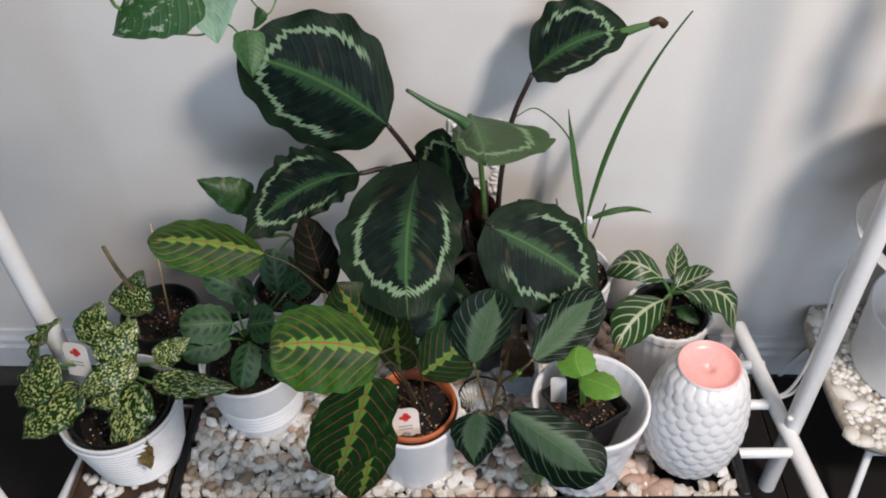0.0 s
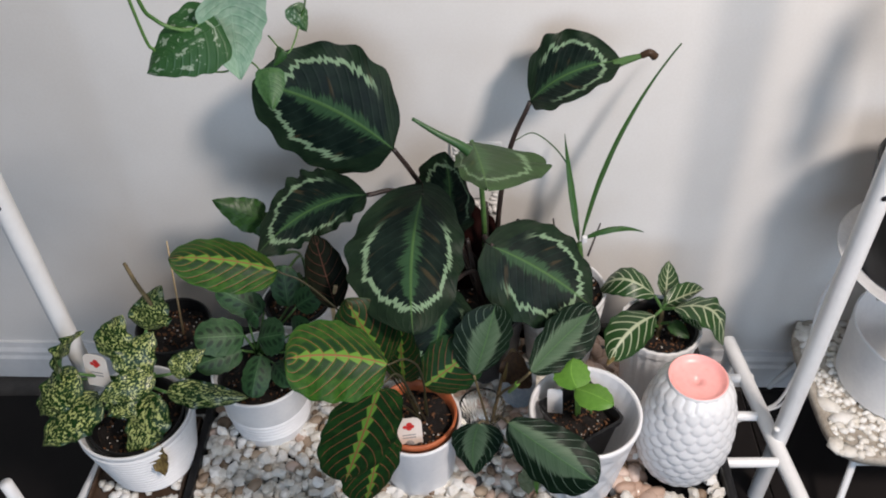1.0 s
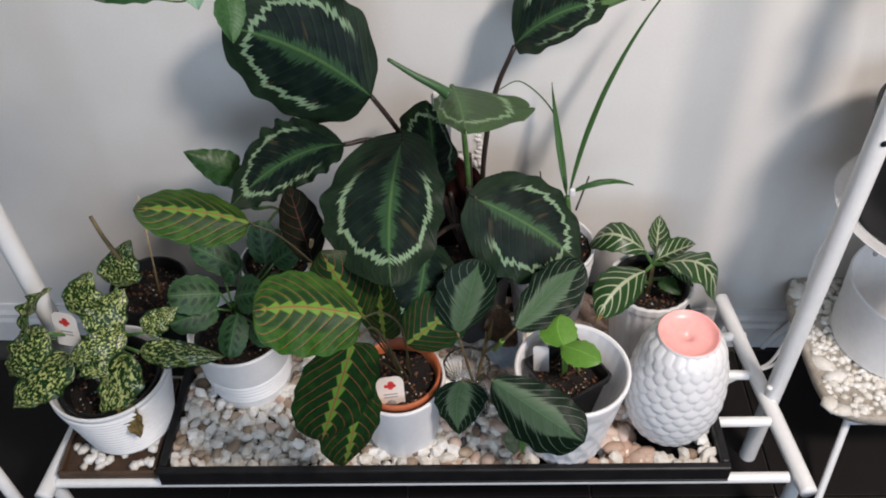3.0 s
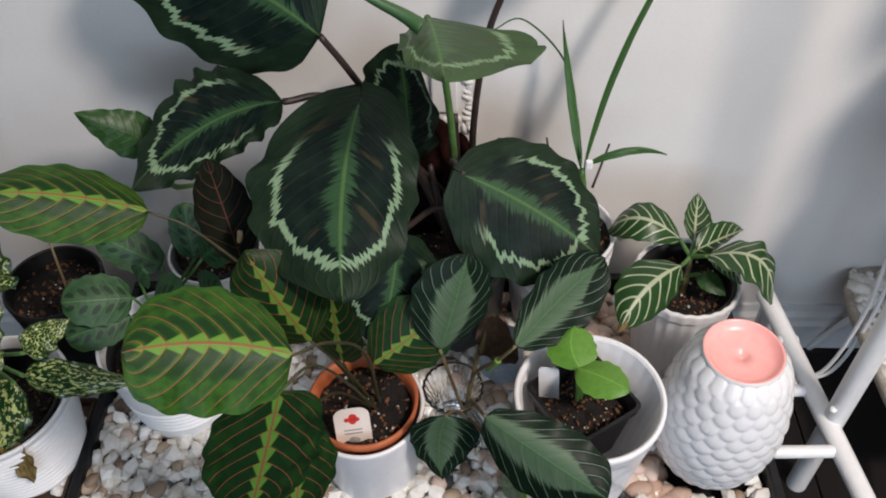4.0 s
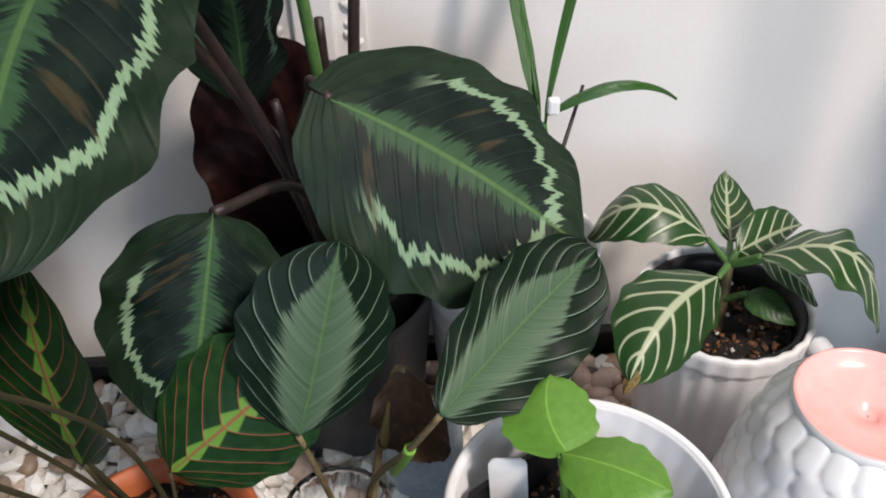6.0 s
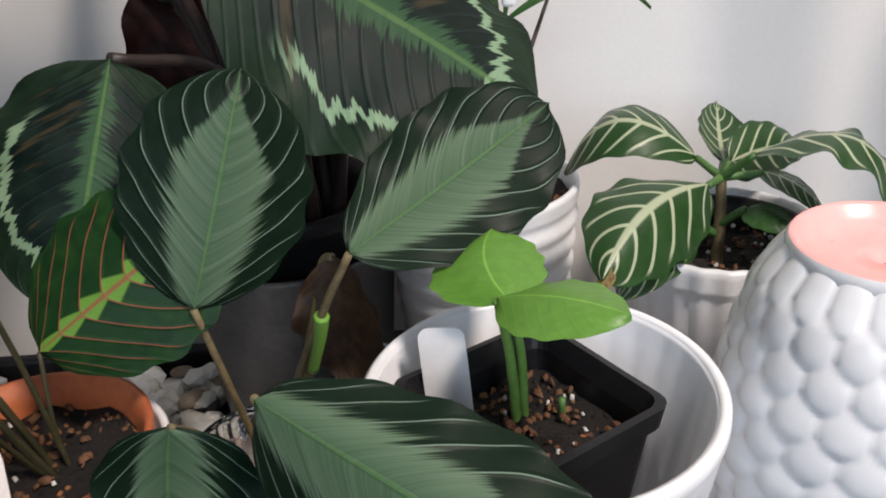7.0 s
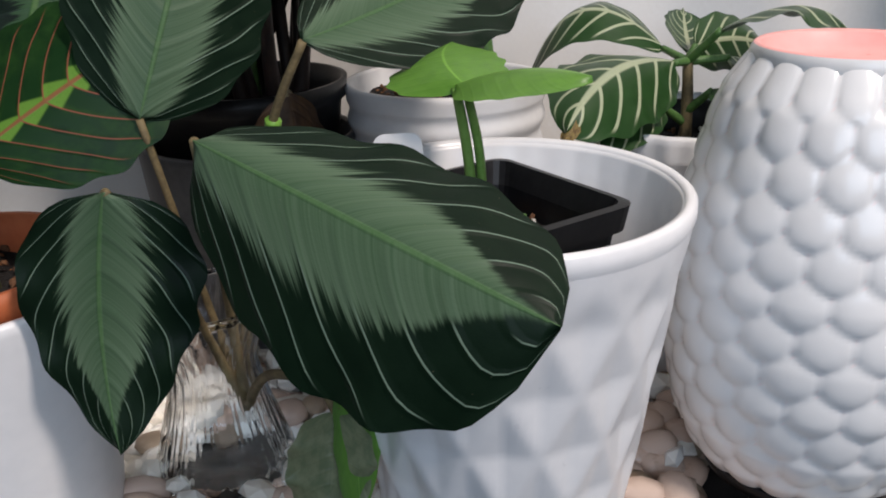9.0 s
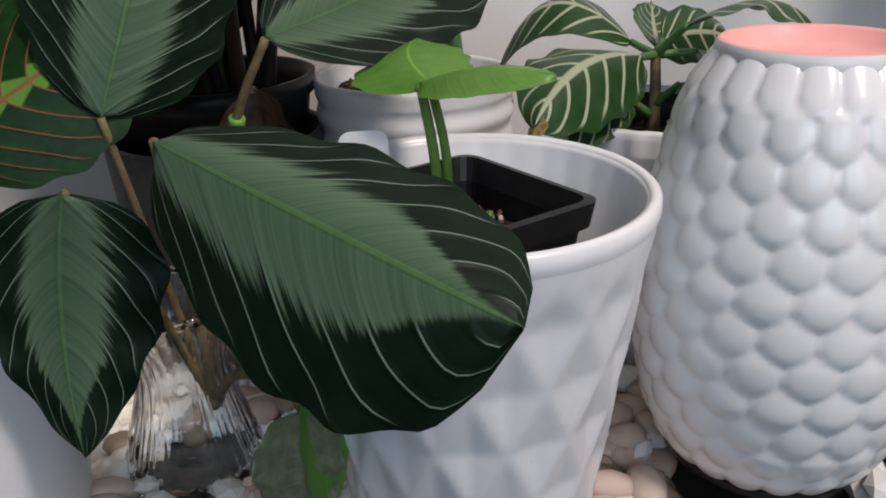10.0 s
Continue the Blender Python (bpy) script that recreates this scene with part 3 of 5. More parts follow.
def stone_kind(x, y, rng):
    """White chips nearly everywhere, brown ones in the left part, polished pink ones beside the faceted pot."""
    k = rng.random()
    pink = 0.72 if 0.215 < x < 0.30 else 0.14 if 0.0 < x <= 0.215 else 0.03
    if k < pink:
        return 2
    if x < -0.1 and k > 0.84 or k > 0.95:
        return 1
    return 3 if 0.925 < k < 0.95 else 0


def pebbles():
    rng = random.Random(5)
    spots = []
    step = 0.0145
    for layer in (0, 1, 2):
        for ix in range(int(0.79 / step)):
            for iy in range(int(0.33 / step)):
                x = TX - 0.388 + ix * step + rng.uniform(-0.006, 0.006)
                y = TY - 0.158 + iy * step + rng.uniform(-0.006, 0.006)
                if layer == 2 and rng.random() < 0.55:
                    continue
                if any((x - a) ** 2 + (y - b) ** 2 < r * r for a, b, r in KEEP_OUT):
                    continue
                spots.append((x, y , PEBBLE_Z - 0.002 + layer * 0.0075 + rng.uniform(-0.002, 0.002), stone_kind(x, y, rng), layer))
    top = sorted([s for s in spots if s[4] == 2 and s[1] < 0.68], key=lambda s: s[1])[:290]
    chosen = set(id(s) for s in top)
    verts, faces, slots = [], [], []
    for s in spots:
        x, y, z, kind, layer = s
        size = rng.uniform(0.0075, 0.0125) * (1.25 if kind == 2 else 1.0)
        e = Euler((rng.uniform(-0.5, 0.5), rng.uniform(-0.5, 0.5), rng.uniform(0, 6.28)))
        which = rng.randrange(8) if kind in (0, 3) else 8 + rng.randrange(5)
        if id(s) in chosen:
            key = (which, kind)
            if key not in STONE_MESH:
                co, fa = SHAPES[which]
                STONE_MESH[key] = mesh_of("pebble", co, fa, [STONES[kind]], smooth=kind in (1, 2))
            ob = new("pebble", STONE_MESH[key])
            ob.parent = pebble_tray
            ob.matrix_world = Matrix.LocRotScale((x, y, z), e, (size,) * 3)
            ob.matrix_parent_inverse = (Matrix.Translation(pebble_tray.location) @ pose(0, 0, 0, 0, 0, TURN_TRAY)).inverted()
        else:
            m = Matrix.LocRotScale((x, y, z), e, (size,) * 3)
            co, fa = SHAPES[which]
            k = len(verts)
            verts += [tuple(m @ Vector(c)) for c in co]
            faces += [tuple(i + k for i in f) for f in fa]
            slots += [kind] * len(fa)
    me = mesh_of("gravel", verts, faces, STONES, slots=slots)
    me.polygons.foreach_set("use_smooth", [k in (1, 2) for k in slots])
    ob = new("gravel", me)
    tagged(ob, "bed of white, tan and pink pebbles in the black tray", "gravel", kind="stuff")
    verts, faces = [], []
    for _ in range(70):
        x, y = rng.uniform(-0.545, -0.425), rng.uniform(0.54, 0.682)
        m = Matrix.LocRotScale((x, y, TRAY_Z + 0.010), Euler((0, 0, rng.uniform(0, 6))), (rng.uniform(0.006, 0.010),) * 3)
        co, fa = SHAPES[rng.randrange(8)]
        k = len(verts)
        verts += [tuple(m @ Vector(c)) for c in co]
        faces += [tuple(i + k for i in f) for f in fa]
    tagged(new("gravel", mesh_of("gravel", verts, faces, [M_STONE_W])), "white pebbles on the small brown tray", "gravel", kind="stuff")


# ---- pots ----
def soil_disc(r, z, seed=0):
    verts, faces = [(0, 0, z + 0.003)], []
    rings, n = 9, 40
    for j in range(1, rings + 1):
        for i in range(n):
            a = 6.2832 * i / n
            q = r * j / rings
            x, y = q * math.cos(a), q * math.sin(a)
            verts.append((x, y, z + 0.006 * noise.noise(Vector((x * 60, y * 60, seed))) + 0.003 * noise.noise(Vector((x * 200, y * 200, seed)))))
    for i in range(n):
        faces.append((0, 1 + i, 1 + (i + 1) % n))
    for j in range(rings - 1):
        for i in range(n):
            a, b = 1 + j * n + i, 1 + j * n + (i + 1) % n
            faces.append((a, a + n, b + n, b))
    slots = [0] * len(faces)
    rng = random.Random(seed + 40)
    for k in range(110):
        a, q = rng.uniform(0, 6.2832), r * 0.94 * rng.random() ** 0.5
        white = k % 6 == 0
        size = rng.uniform(0.0008, 0.0016) if white else rng.uniform(0.0012, 0.0034)
        m = Matrix.LocRotScale((q * math.cos(a), q * math.sin(a), z + 0.0025), Euler((rng.uniform(-0.6, 0.6), rng.uniform(-0.6, 0.6), rng.uniform(0, 6))),
                               (size, size * (0.9 if white else rng.uniform(0.3, 0.7)), size * (0.8 if white else 0.45)))
        i = len(verts)
        verts += [tuple(m @ Vector(c)) for c in ((-1, -0.8, -1), (1, -1, -1), (0.8, 1, -1), (-1, 0.9, -1), (-0.7, -0.6, 1), (0.8, -0.5, 0.8), (0.5, 0.7, 1), (-0.8, 0.6, 0.7))]
        faces += [(i, i + 1, i + 5, i + 4), (i + 1, i + 2, i + 6, i + 5), (i + 2, i + 3, i + 7, i + 6), (i + 3, i, i + 4, i + 7), (i + 4, i + 5, i + 6, i + 7)]
        slots += [2 if white else 1] * 5
    return mesh_of("soil", verts, faces, [M_SOIL, M_BARK, M_PERLITE], slots=slots)


def pot_profile(r_top, r_bot, high, wall=0.0045, lip=0.0, ribs=0, rib_from=0.1, rib_to=0.9, depth=0.0012):
    out = [(0.0005, 0.0), (r_bot - 0.004, 0.0), (r_bot, 0.004)]
    n = 150 if ribs else 60
    for i in range(1, n):
        f = i / n
        r = r_bot + (r_top - r_bot) * f
        if ribs and rib_from < f < rib_to:
            r += depth * math.sin((f - rib_from) / (rib_to - rib_from) * ribs * 2 * math.pi)
        if lip and f > 0.90:
            r += lip
        out.append((r, 0.004 + (high - 0.007) * f))
    r = r_top + lip
    out += [(r, high - 0.002), (r - 0.0012, high), (r - wall + 0.001, high), (r - wall, high - 0.002), (r_bot - wall, 0.012), (0.0005, 0.012)]
    return out


def pot(name, place, r_top, r_bot, high, label, mat, soil=0.75, soil_r=None, liner=None, shape=None, steps=72, **how):
    t = inner = thing(name, place, label, "pot", "pots of the plant collection")
    part("body", lathe("body", pot_profile(r_top, r_bot, high, **how), mat, steps, shape), None, t)
    if liner:
        lr, lz, lm = liner
        prof = [(lr * 0.72, high * 0.25), (lr - 0.003, lz - 0.014), (lr, lz - 0.012), (lr + 0.0015, lz), (lr - 0.002, lz), (lr - 0.005, lz - 0.012), (lr * 0.72 - 0.004, high * 0.25)]
        inner = part("nursery_pot", lathe("nursery_pot", prof, lm, 56), None, t, "terracotta-coloured plastic liner" if lm is M_TERRA else "black plastic liner")
        soil_r = soil_r or lr - 0.006
    if soil:
        z = high * soil
        part("soil", soil_disc(soil_r or (r_bot + (r_top - r_bot) * soil - 0.004), z, len(name)), None, inner, "dark moist potting soil")
    return t


def facets(a, r, z):
    """Large diamond-shaped dimples over the wall of the pot."""
    if r < 0.045:
        return r
    u, w = a * 15 / 6.2832, z / 0.027
    p, q = (u + w / 2) % 1.0, (u - w / 2) % 1.0
    d = min(p, 1 - p, q, 1 - q)
    fade = min(1.0, max(0.0, (0.152 - z) / 0.012))
    return r - 0.0030 * d * 2 * fade


def grooves(a, r, z):
    return r - 0.0012 * (0.5 + 0.5 * math.cos(a * 26)) if r > 0.04 else r


def vase_body():
    prof = [(0.046, 0.0), (0.053, 0.009), (0.0605, 0.027), (0.0655, 0.052), (0.067, 0.076), (0.066, 0.103), (0.0625, 0.130), (0.057, 0.154), (0.051, 0.175), (0.0445, 0.185), (0.040, 0.193)]
    rows, around, k = 12, 19, 10
    verts, faces = [], []
    nz, na = rows * k + 1, around * k

    def radius(z):
        for (r0, z0), (r1, z1) in zip(prof, prof[1:]):
            if z <= z1:
                return r0 + (r1 - r0) * (z - z0) / (z1 - z0)
        return prof[-1][0]
    for j in range(nz):
        z = 0.193 * j / (nz - 1)
        w = j / k
        for i in range(na):
            a = 2 * math.pi * i / na
            best = 0.0
            for row in (math.floor(w) - 1, math.floor(w), math.floor(w) + 1):
                if row < 0 or row > rows - 1:
                    continue
                u = i / k + 0.5 * (row % 2)
                dx, dy = (u - math.floor(u)) - 0.5, (w - row - 0.5)
                best = max(best, math.sqrt(max(0.0, 1 - (dx / 0.56) ** 2 - (dy / 0.72) ** 2)) * (1 - 0.42 * dy))
            r = radius(z) + 0.0030 * best - 0.0010
            verts.append((r * math.cos(a), r * math.sin(a), z))
    for j in range(nz - 1):
        for i in range(na):
            m = (i + 1) % na
            faces.append((j * na + i, j * na + m, (j + 1) * na + m, (j + 1) * na + i))
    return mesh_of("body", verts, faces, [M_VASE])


def vase_material():
    n = Nodes("white_glaze_pink_bounce")
    sep = n.tree.nodes.new("ShaderNodeSeparateXYZ")
    n.put(sep.inputs[0], n.coord())
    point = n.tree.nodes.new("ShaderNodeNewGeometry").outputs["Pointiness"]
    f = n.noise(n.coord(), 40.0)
    # reflected pink light, put into the colour of the hollows between bumps
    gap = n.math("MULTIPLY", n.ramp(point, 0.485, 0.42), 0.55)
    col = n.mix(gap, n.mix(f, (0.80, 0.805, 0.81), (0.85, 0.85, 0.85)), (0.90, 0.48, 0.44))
    n.bump(f, 0.05, 0.0006)
    return n.done(col, 0.2)


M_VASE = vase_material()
POT_Z = TRAY_Z + 0.004
facet_pot = pot("faceted_pot", (0.181, 0.580, POT_Z + 0.013), 0.0775, 0.055, 0.166, "white ceramic pot with a faceted diamond wall", M_CERAMIC, soil=0, shape=facets, steps=176, wall=0.006)
part("lip", lathe("lip", [(0.0763, 0.157), (0.0779, 0.161), (0.0777, 0.1662), (0.0757, 0.1680), (0.0728, 0.1668), (0.0720, 0.162)], M_CERAMIC, 96), None, facet_pot, "smooth rounded white rim")
vase = thing("bubble_vase", (0.330, 0.597, POT_Z + 0.034), "white glazed vase of rounded bumps, pink inside", "vase")
part("body", vase_body(), None, vase)
part("mouth", lathe("mouth", [(0.0400, 0.1955), (0.0388, 0.1966), (0.0372, 0.1952), (0.0340, 0.1905), (0.0285, 0.1878), (0.015, 0.1868), (0.0065, 0.1872), (0.0055, 0.1850), (0.0005, 0.1846)], M_PINK, 56), None, vase, "smooth pink dished mouth")
part("lip", lathe("lip", [(0.0385, 0.184), (0.0412, 0.190), (0.0410, 0.1940), (0.0398, 0.1960)], M_GLOSS, 56), None, vase)
saucer = thing("vase_saucer", (0.330, 0.597, POT_Z + 0.026), "thin black round saucer under the bumpy vase", "saucer")
part("dish", lathe("dish", [(0.0005, 0), (0.044, 0), (0.0480, 0.008), (0.0468, 0.0085), (0.043, 0.004), (0.0005, 0.004)], M_BLACK, 48), None, saucer)

zebra_pot = pot("zebra_plant_pot", (0.315, 0.750, POT_Z), 0.061, 0.046, 0.166, "white ceramic pot with fine upright grooves", M_CERAMIC, soil=0.86, liner=(0.0555, 0.162, M_BLACK), shape=grooves, steps=156, lip=0.002)
terra_pot = pot("red_prayer_pot", (-0.055, 0.596, POT_Z), 0.0650, 0.050, 0.144, "white ceramic pot holding a terracotta-coloured liner", M_CERAMIC, soil=0.95, liner=(0.0575, 0.154, M_TERRA), steps=80)
spot_pot = pot("rabbit_track_pot", (-0.297, 0.692, POT_Z), 0.0745, 0.058, 0.140, "white pot with bands of fine horizontal ribs", M_MATTE, soil=0.80, ribs=5, rib_from=0.22, rib_to=0.55, depth=0.0017, liner=(0.066, 0.124, M_BLACK))
dieff_pot = pot("speckled_plant_pot", (-0.472, 0.618, TRAY_Z + 0.012), 0.0850, 0.063, 0.126, "white pot ribbed with horizontal rings", M_MATTE, soil=0.72, ribs=13, rib_from=0.04, rib_to=0.95, depth=0.0024, liner=(0.070, 0.118, M_BLACK))
back_pot = pot("dark_nursery_pot", (-0.455, 0.785, SHELF + 0.009), 0.061, 0.048, 0.138, "dark green plastic nursery pot with soil and no plant", M_BLACK, soil=0.84)
mid_pot = pot("small_white_pot", (-0.262, 0.835, POT_Z), 0.06, 0.045, 0.135, "small white pot at the back by the wall", M_CERAMIC, soil=0.9, liner=(0.052, 0.137, M_BLACK))
cal_pot = pot("calathea_pot", (0.040, 0.812, POT_Z), 0.072, 0.060, 0.150, "dark grey plastic pot with a black liner, behind the leaves", M_GREYPOT, soil=0.92, liner=(0.066, 0.185, M_BLACK))
spider_pot = pot("ribbed_back_pot", (0.172, 0.817, POT_Z), 0.067, 0.052, 0.180, "white pot with wide rings, sandy soil and small stones", M_MATTE, soil=0.92, ribs=7, rib_from=0.25, rib_to=0.95)


def square_pot(place, turn):
    t = thing("square_nursery_pot", place, "small square black plastic nursery pot set inside a white pot", "pot")
    t.rotation_euler[2] = radians(turn)

    def ring(h, z, c):
        pts = []
        for sx, sy in ((1, 1), (-1, 1), (-1, -1), (1, -1)):
            for k in range(5):
                a = math.atan2(sy, sx) - math.pi / 4 + math.pi / 2 * k / 4
                pts.append((sx * (h - c) + c * math.cos(a), sy * (h - c) + c * math.sin(a), z))
        return pts
    levels = [(0.030, 0.0, 0.006), (0.0395, 0.078, 0.007), (0.0425, 0.078, 0.008), (0.0440, 0.089, 0.008), (0.0405, 0.0895, 0.008), (0.037, 0.079, 0.007), (0.029, 0.004, 0.006)]
    verts, faces = [], []
    for l in levels:
        verts += ring(*l)
    for j in range(len(levels) - 1):
        for i in range(20):
            k = (i + 1) % 20
            faces.append((j * 20 + i, j * 20 + k, j * 20 + 20 + k, j * 20 + 20 + i))
    faces.append(tuple(reversed(range(20))))
    part("body", mesh_of("body", verts, faces, [M_BLACK], smooth=False), None, t)
    g = soil_disc(0.05, 0.068, 3)
    co = np.zeros(len(g.vertices) * 3)
    g.vertices.foreach_get("co", co)
    co = co.reshape(-1, 3)
    r = np.hypot(co[:, 0], co[:, 1])
    m = np.maximum(np.abs(co[:, 0]), np.abs(co[:, 1])) + 1e-9
    co[:, :2] *= ((r / m) * 0.0355 / 0.05)[:, None]
    g.vertices.foreach_set("co", co.ravel())
    part("soil", g, None, t, "coarse brown soil with bark chips")
    return t


sq = square_pot((0.175, 0.583, 0.187), 32)


# ---- plants ----
def plant(name, place, label):
    return thing(name, place, label, "plant")


CAL = (0.062, 0.791, 0.273)
cal = plant("medallion_calathea", CAL, "tall calathea with broad dark leaves ringed in silver green")
ST = dict(stem_mat=M_DARKSTEM, stem_r=0.0033, under="purple")
leaf(cal, (-0.036, 0.712, 0.558), (-0.043, 0.528, 0.501), (-0.02, -0.15, 0.99), 0.145, "medallion", stem=((0.05, 0.795, 0.27), (0.012, 0.765, 0.42), (-0.022, 0.728, 0.535)), outline="round", arch=0.012, cup=-0.006, wave=0.006, bow=0.006, skew=0.14, notch=0.12, seed=1, **ST)
leaf(cal, (-0.074, 0.772, 0.588), (-0.250, 0.804, 0.673), (-0.20, -0.85, 0.30), 0.176, "medallion", stem=((0.045, 0.8, 0.27), (-0.002, 0.79, 0.43), (-0.050, 0.778, 0.54)), outline="round", arch=-0.006, cup=-0.014, wave=0.004, bow=0.012, skew=-0.06, seed=2, **ST)
leaf(cal, (-0.108, 0.724, 0.551), (-0.258, 0.684, 0.482), (0.12, -0.38, 0.92), 0.100, "medallion", stem=((0.045, 0.79, 0.27), (0.00, 0.775, 0.43), (-0.064, 0.745, 0.535)), outline="oval", arch=-0.016, cup=-0.004, wave=0.006, waves=13, bow=0.028, skew=0.22, scallop=0.05, seed=3, **ST)
leaf(cal, (0.056, 0.730, 0.451), (0.196, 0.696, 0.363), (0.15, -0.62, 0.77), 0.148, "medallion", stem=((0.066, 0.787, 0.273), (0.052, 0.781, 0.392), (0.044, 0.752, 0.450)), outline="round", arch=-0.004, cup=-0.014, wave=0.005, bow=-0.008, skew=0.06, notch=0.08, seed=4, **ST)
leaf(cal, (-0.004, 0.806, 0.408), (-0.008, 0.828, 0.541), (-0.62, -0.72, 0.30), 0.108, "medallion", stem=((0.062, 0.795, 0.274), (0.040, 0.800, 0.348)), outline="oval", arch=-0.006, cup=0.016, wave=0.004, seed=5, **ST)
leaf(cal, (0.106, 0.826, 0.622), (0.219, 0.824, 0.682), (-0.23, -0.48, 0.85), 0.102, "medallion", stem=((0.072, 0.795, 0.274), (0.066, 0.816, 0.412), (0.080, 0.820, 0.545)), outline="round", arch=0.014, cup=0.017, wave=0.004, bow=-0.006, skew=-0.10, seed=6, **ST)
leaf(cal, (0.028, 0.700, 0.650), (0.043, 0.553, 0.697), (0.05, 0.20, 0.97), 0.106, "unfurling", outline="oval", arch=0.003, cup=-0.004, wave=0.003, skew=-0.50, seed=7, under="underside")
part("stalk", tube("stalk", [(0.05, 0.795, 0.27), (0.045, 0.785, 0.45), (0.036, 0.735, 0.60), (0.028, 0.700, 0.650)], 0.0042, 0.003, M_STEM, 8), None, cal, "pale green stalk").location = -cal.location
tip_roll = part("leaf_tip", tube("leaf_tip", [(0.026, 0.640, 0.680), (0.012, 0.645, 0.688), (-0.010, 0.648, 0.700), (-0.037, 0.650, 0.719)], 0.0065, 0.0020, LEAF["underside"], 8), None, cal, "rolled leaf tip, withered brown at its end")
tip_roll.location = -cal.location
part("leaf_tip", tube("leaf_tip", [(0.209, 0.824, 0.677), (0.228, 0.824, 0.684), (0.244, 0.824, 0.689)], 0.0065, 0.0032, LEAF["unfurling"], 8), None, cal, "narrow rolled end of the leaf").location = -cal.location
dead = part("leaf_tip", tube("leaf_tip", [(0.243, 0.824, 0.689), (0.252, 0.822, 0.694), (0.260, 0.824, 0.687)], 0.0045, 0.0055, LEAF["brown"], 7), None, cal, "withered dark brown leaf tip")
dead.location = -cal.location
leaf(cal, (-0.010, 0.696, 0.405), (-0.034, 0.632, 0.300), (0.25, -0.93, 0.22), 0.106, "medallion", stem=((0.052, 0.787, 0.273), (0.030, 0.760, 0.374)), outline="round", arch=0.004, cup=-0.014, wave=0.004, seed=8, **ST)
leaf(cal, (0.040, 0.800, 0.300), (-0.010, 0.842, 0.440), (0.2, -0.95, 0.2), 0.120, "maroon", under="maroon", label="leaf showing its dark maroon underside", outline="round", arch=-0.004, cup=0.010, wave=0.004, seed=10)
leaf(cal, (0.079, 0.814, 0.393), (0.096, 0.797, 0.329), (0, -1, 0.3), 0.035, "brown", under="brown", stem=((0.076, 0.795, 0.274), (0.080, 0.809, 0.357)), wave=0.006, seed=9, stem_mat=M_DARKSTEM)
for dx, dy, h in ((-0.03, -0.02, 0.16), (0.03, -0.01, 0.17), (0.005, -0.035, 0.13), (-0.012, 0.015, 0.19), (0.02, 0.02, 0.15)):
    part("stalk", tube("stalk", [(dx * 0.5, dy * 0.5, -0.01), (dx, dy, h * 0.5), (dx * 1.5 + 0.004, dy * 1.3, h)], 0.005, 0.003, M_DARKSTEM, 8), None, cal)

red = plant("red_prayer_plant", (-0.053, 0.630, 0.200), "prayer plant with red-veined, yellow-green zigzag leaves")
RS = dict(stem_mat=M_REDSTEM, stem_r=0.0011, under="purple")
CROWN = (-0.039, 0.611, 0.198)
leaf(red, (-0.063, 0.438, 0.557), (-0.160, 0.410, 0.601), (-0.13, -0.38, 0.92), 0.090, "young", stem=(CROWN, (-0.040, 0.571, 0.370), (-0.046, 0.475, 0.520)), outline="blunt", arch=-0.003, cup=-0.014, wave=0.002, bow=0.008, seed=11, **RS)
leaf(red, (-0.073, 0.420, 0.540), (-0.128, 0.420, 0.360), (0.30, -0.88, 0.33), 0.088, "red", stem=(CROWN, (-0.050, 0.528, 0.384), (-0.056, 0.455, 0.520)), outline="blunt", arch=0.002, cup=-0.006, wave=0.002, seed=12, **RS)
leaf(red, (-0.090, 0.486, 0.388), (-0.121, 0.463, 0.232), (0.45, -0.75, 0.38), 0.082, "red", stem=(CROWN, (-0.071, 0.558, 0.326)), outline="oval", arch=0.010, cup=-0.008, seed=13, **RS)
leaf(red, (-0.209, 0.606, 0.530), (-0.320, 0.570, 0.588), (-0.10, -0.36, 0.92), 0.072, "young", stem=(CROWN, (-0.101, 0.597, 0.395), (-0.170, 0.605, 0.500)), outline="round", arch=-0.003, cup=-0.013, bow=0.008, seed=14, **RS)
leaf(red, (-0.148, 0.618, 0.450), (-0.173, 0.67, 0.532), (0.3, -0.7, 0.3), 0.052, "purple", stem=(CROWN, (-0.097, 0.606, 0.354)), outline="oval", arch=-0.006, cup=0.012, seed=15, **RS)
leaf(red, (-0.079, 0.541, 0.432), (-0.123, 0.565, 0.524), (0.1, -0.8, 0.55), 0.08, "red", stem=(CROWN, (-0.059, 0.573, 0.336)), outline="oval", arch=0.008, cup=-0.008, seed=16, **RS)
leaf(red, (-0.064, 0.578, 0.349), (-0.064, 0.594, 0.457), (-0.35, -0.9, 0.3), 0.062, "red", stem=(CROWN, (-0.056, 0.591, 0.270)), outline="oval", arch=0.004, cup=0.008, seed=17, **RS)
leaf(red, (-0.042, 0.613, 0.294), (0.040, 0.650, 0.344), (-0.15, -0.90, 0.38), 0.084, "red", stem=(CROWN, (-0.042, 0.606, 0.250)), outline="ellipse", arch=0.004, cup=-0.006, seed=18, **RS)

silver = plant("silver_prayer_plant", (0.049, 0.652, 0.189), "prayer plant cutting with silver-feathered dark leaves in a glass")
SS = dict(stem_mat=M_DRYSTEM, stem_r=0.0018, under="purple")
GLASS = (0.053, 0.641, 0.146)
leaf(silver, (0.028, 0.622, 0.306), (0.058, 0.666, 0.404), (0.28, -0.90, 0.30), 0.087, "silver", stem=(GLASS, (0.042, 0.635, 0.212)), outline="ellipse", arch=0.003, cup=-0.010, seed=21, **SS)
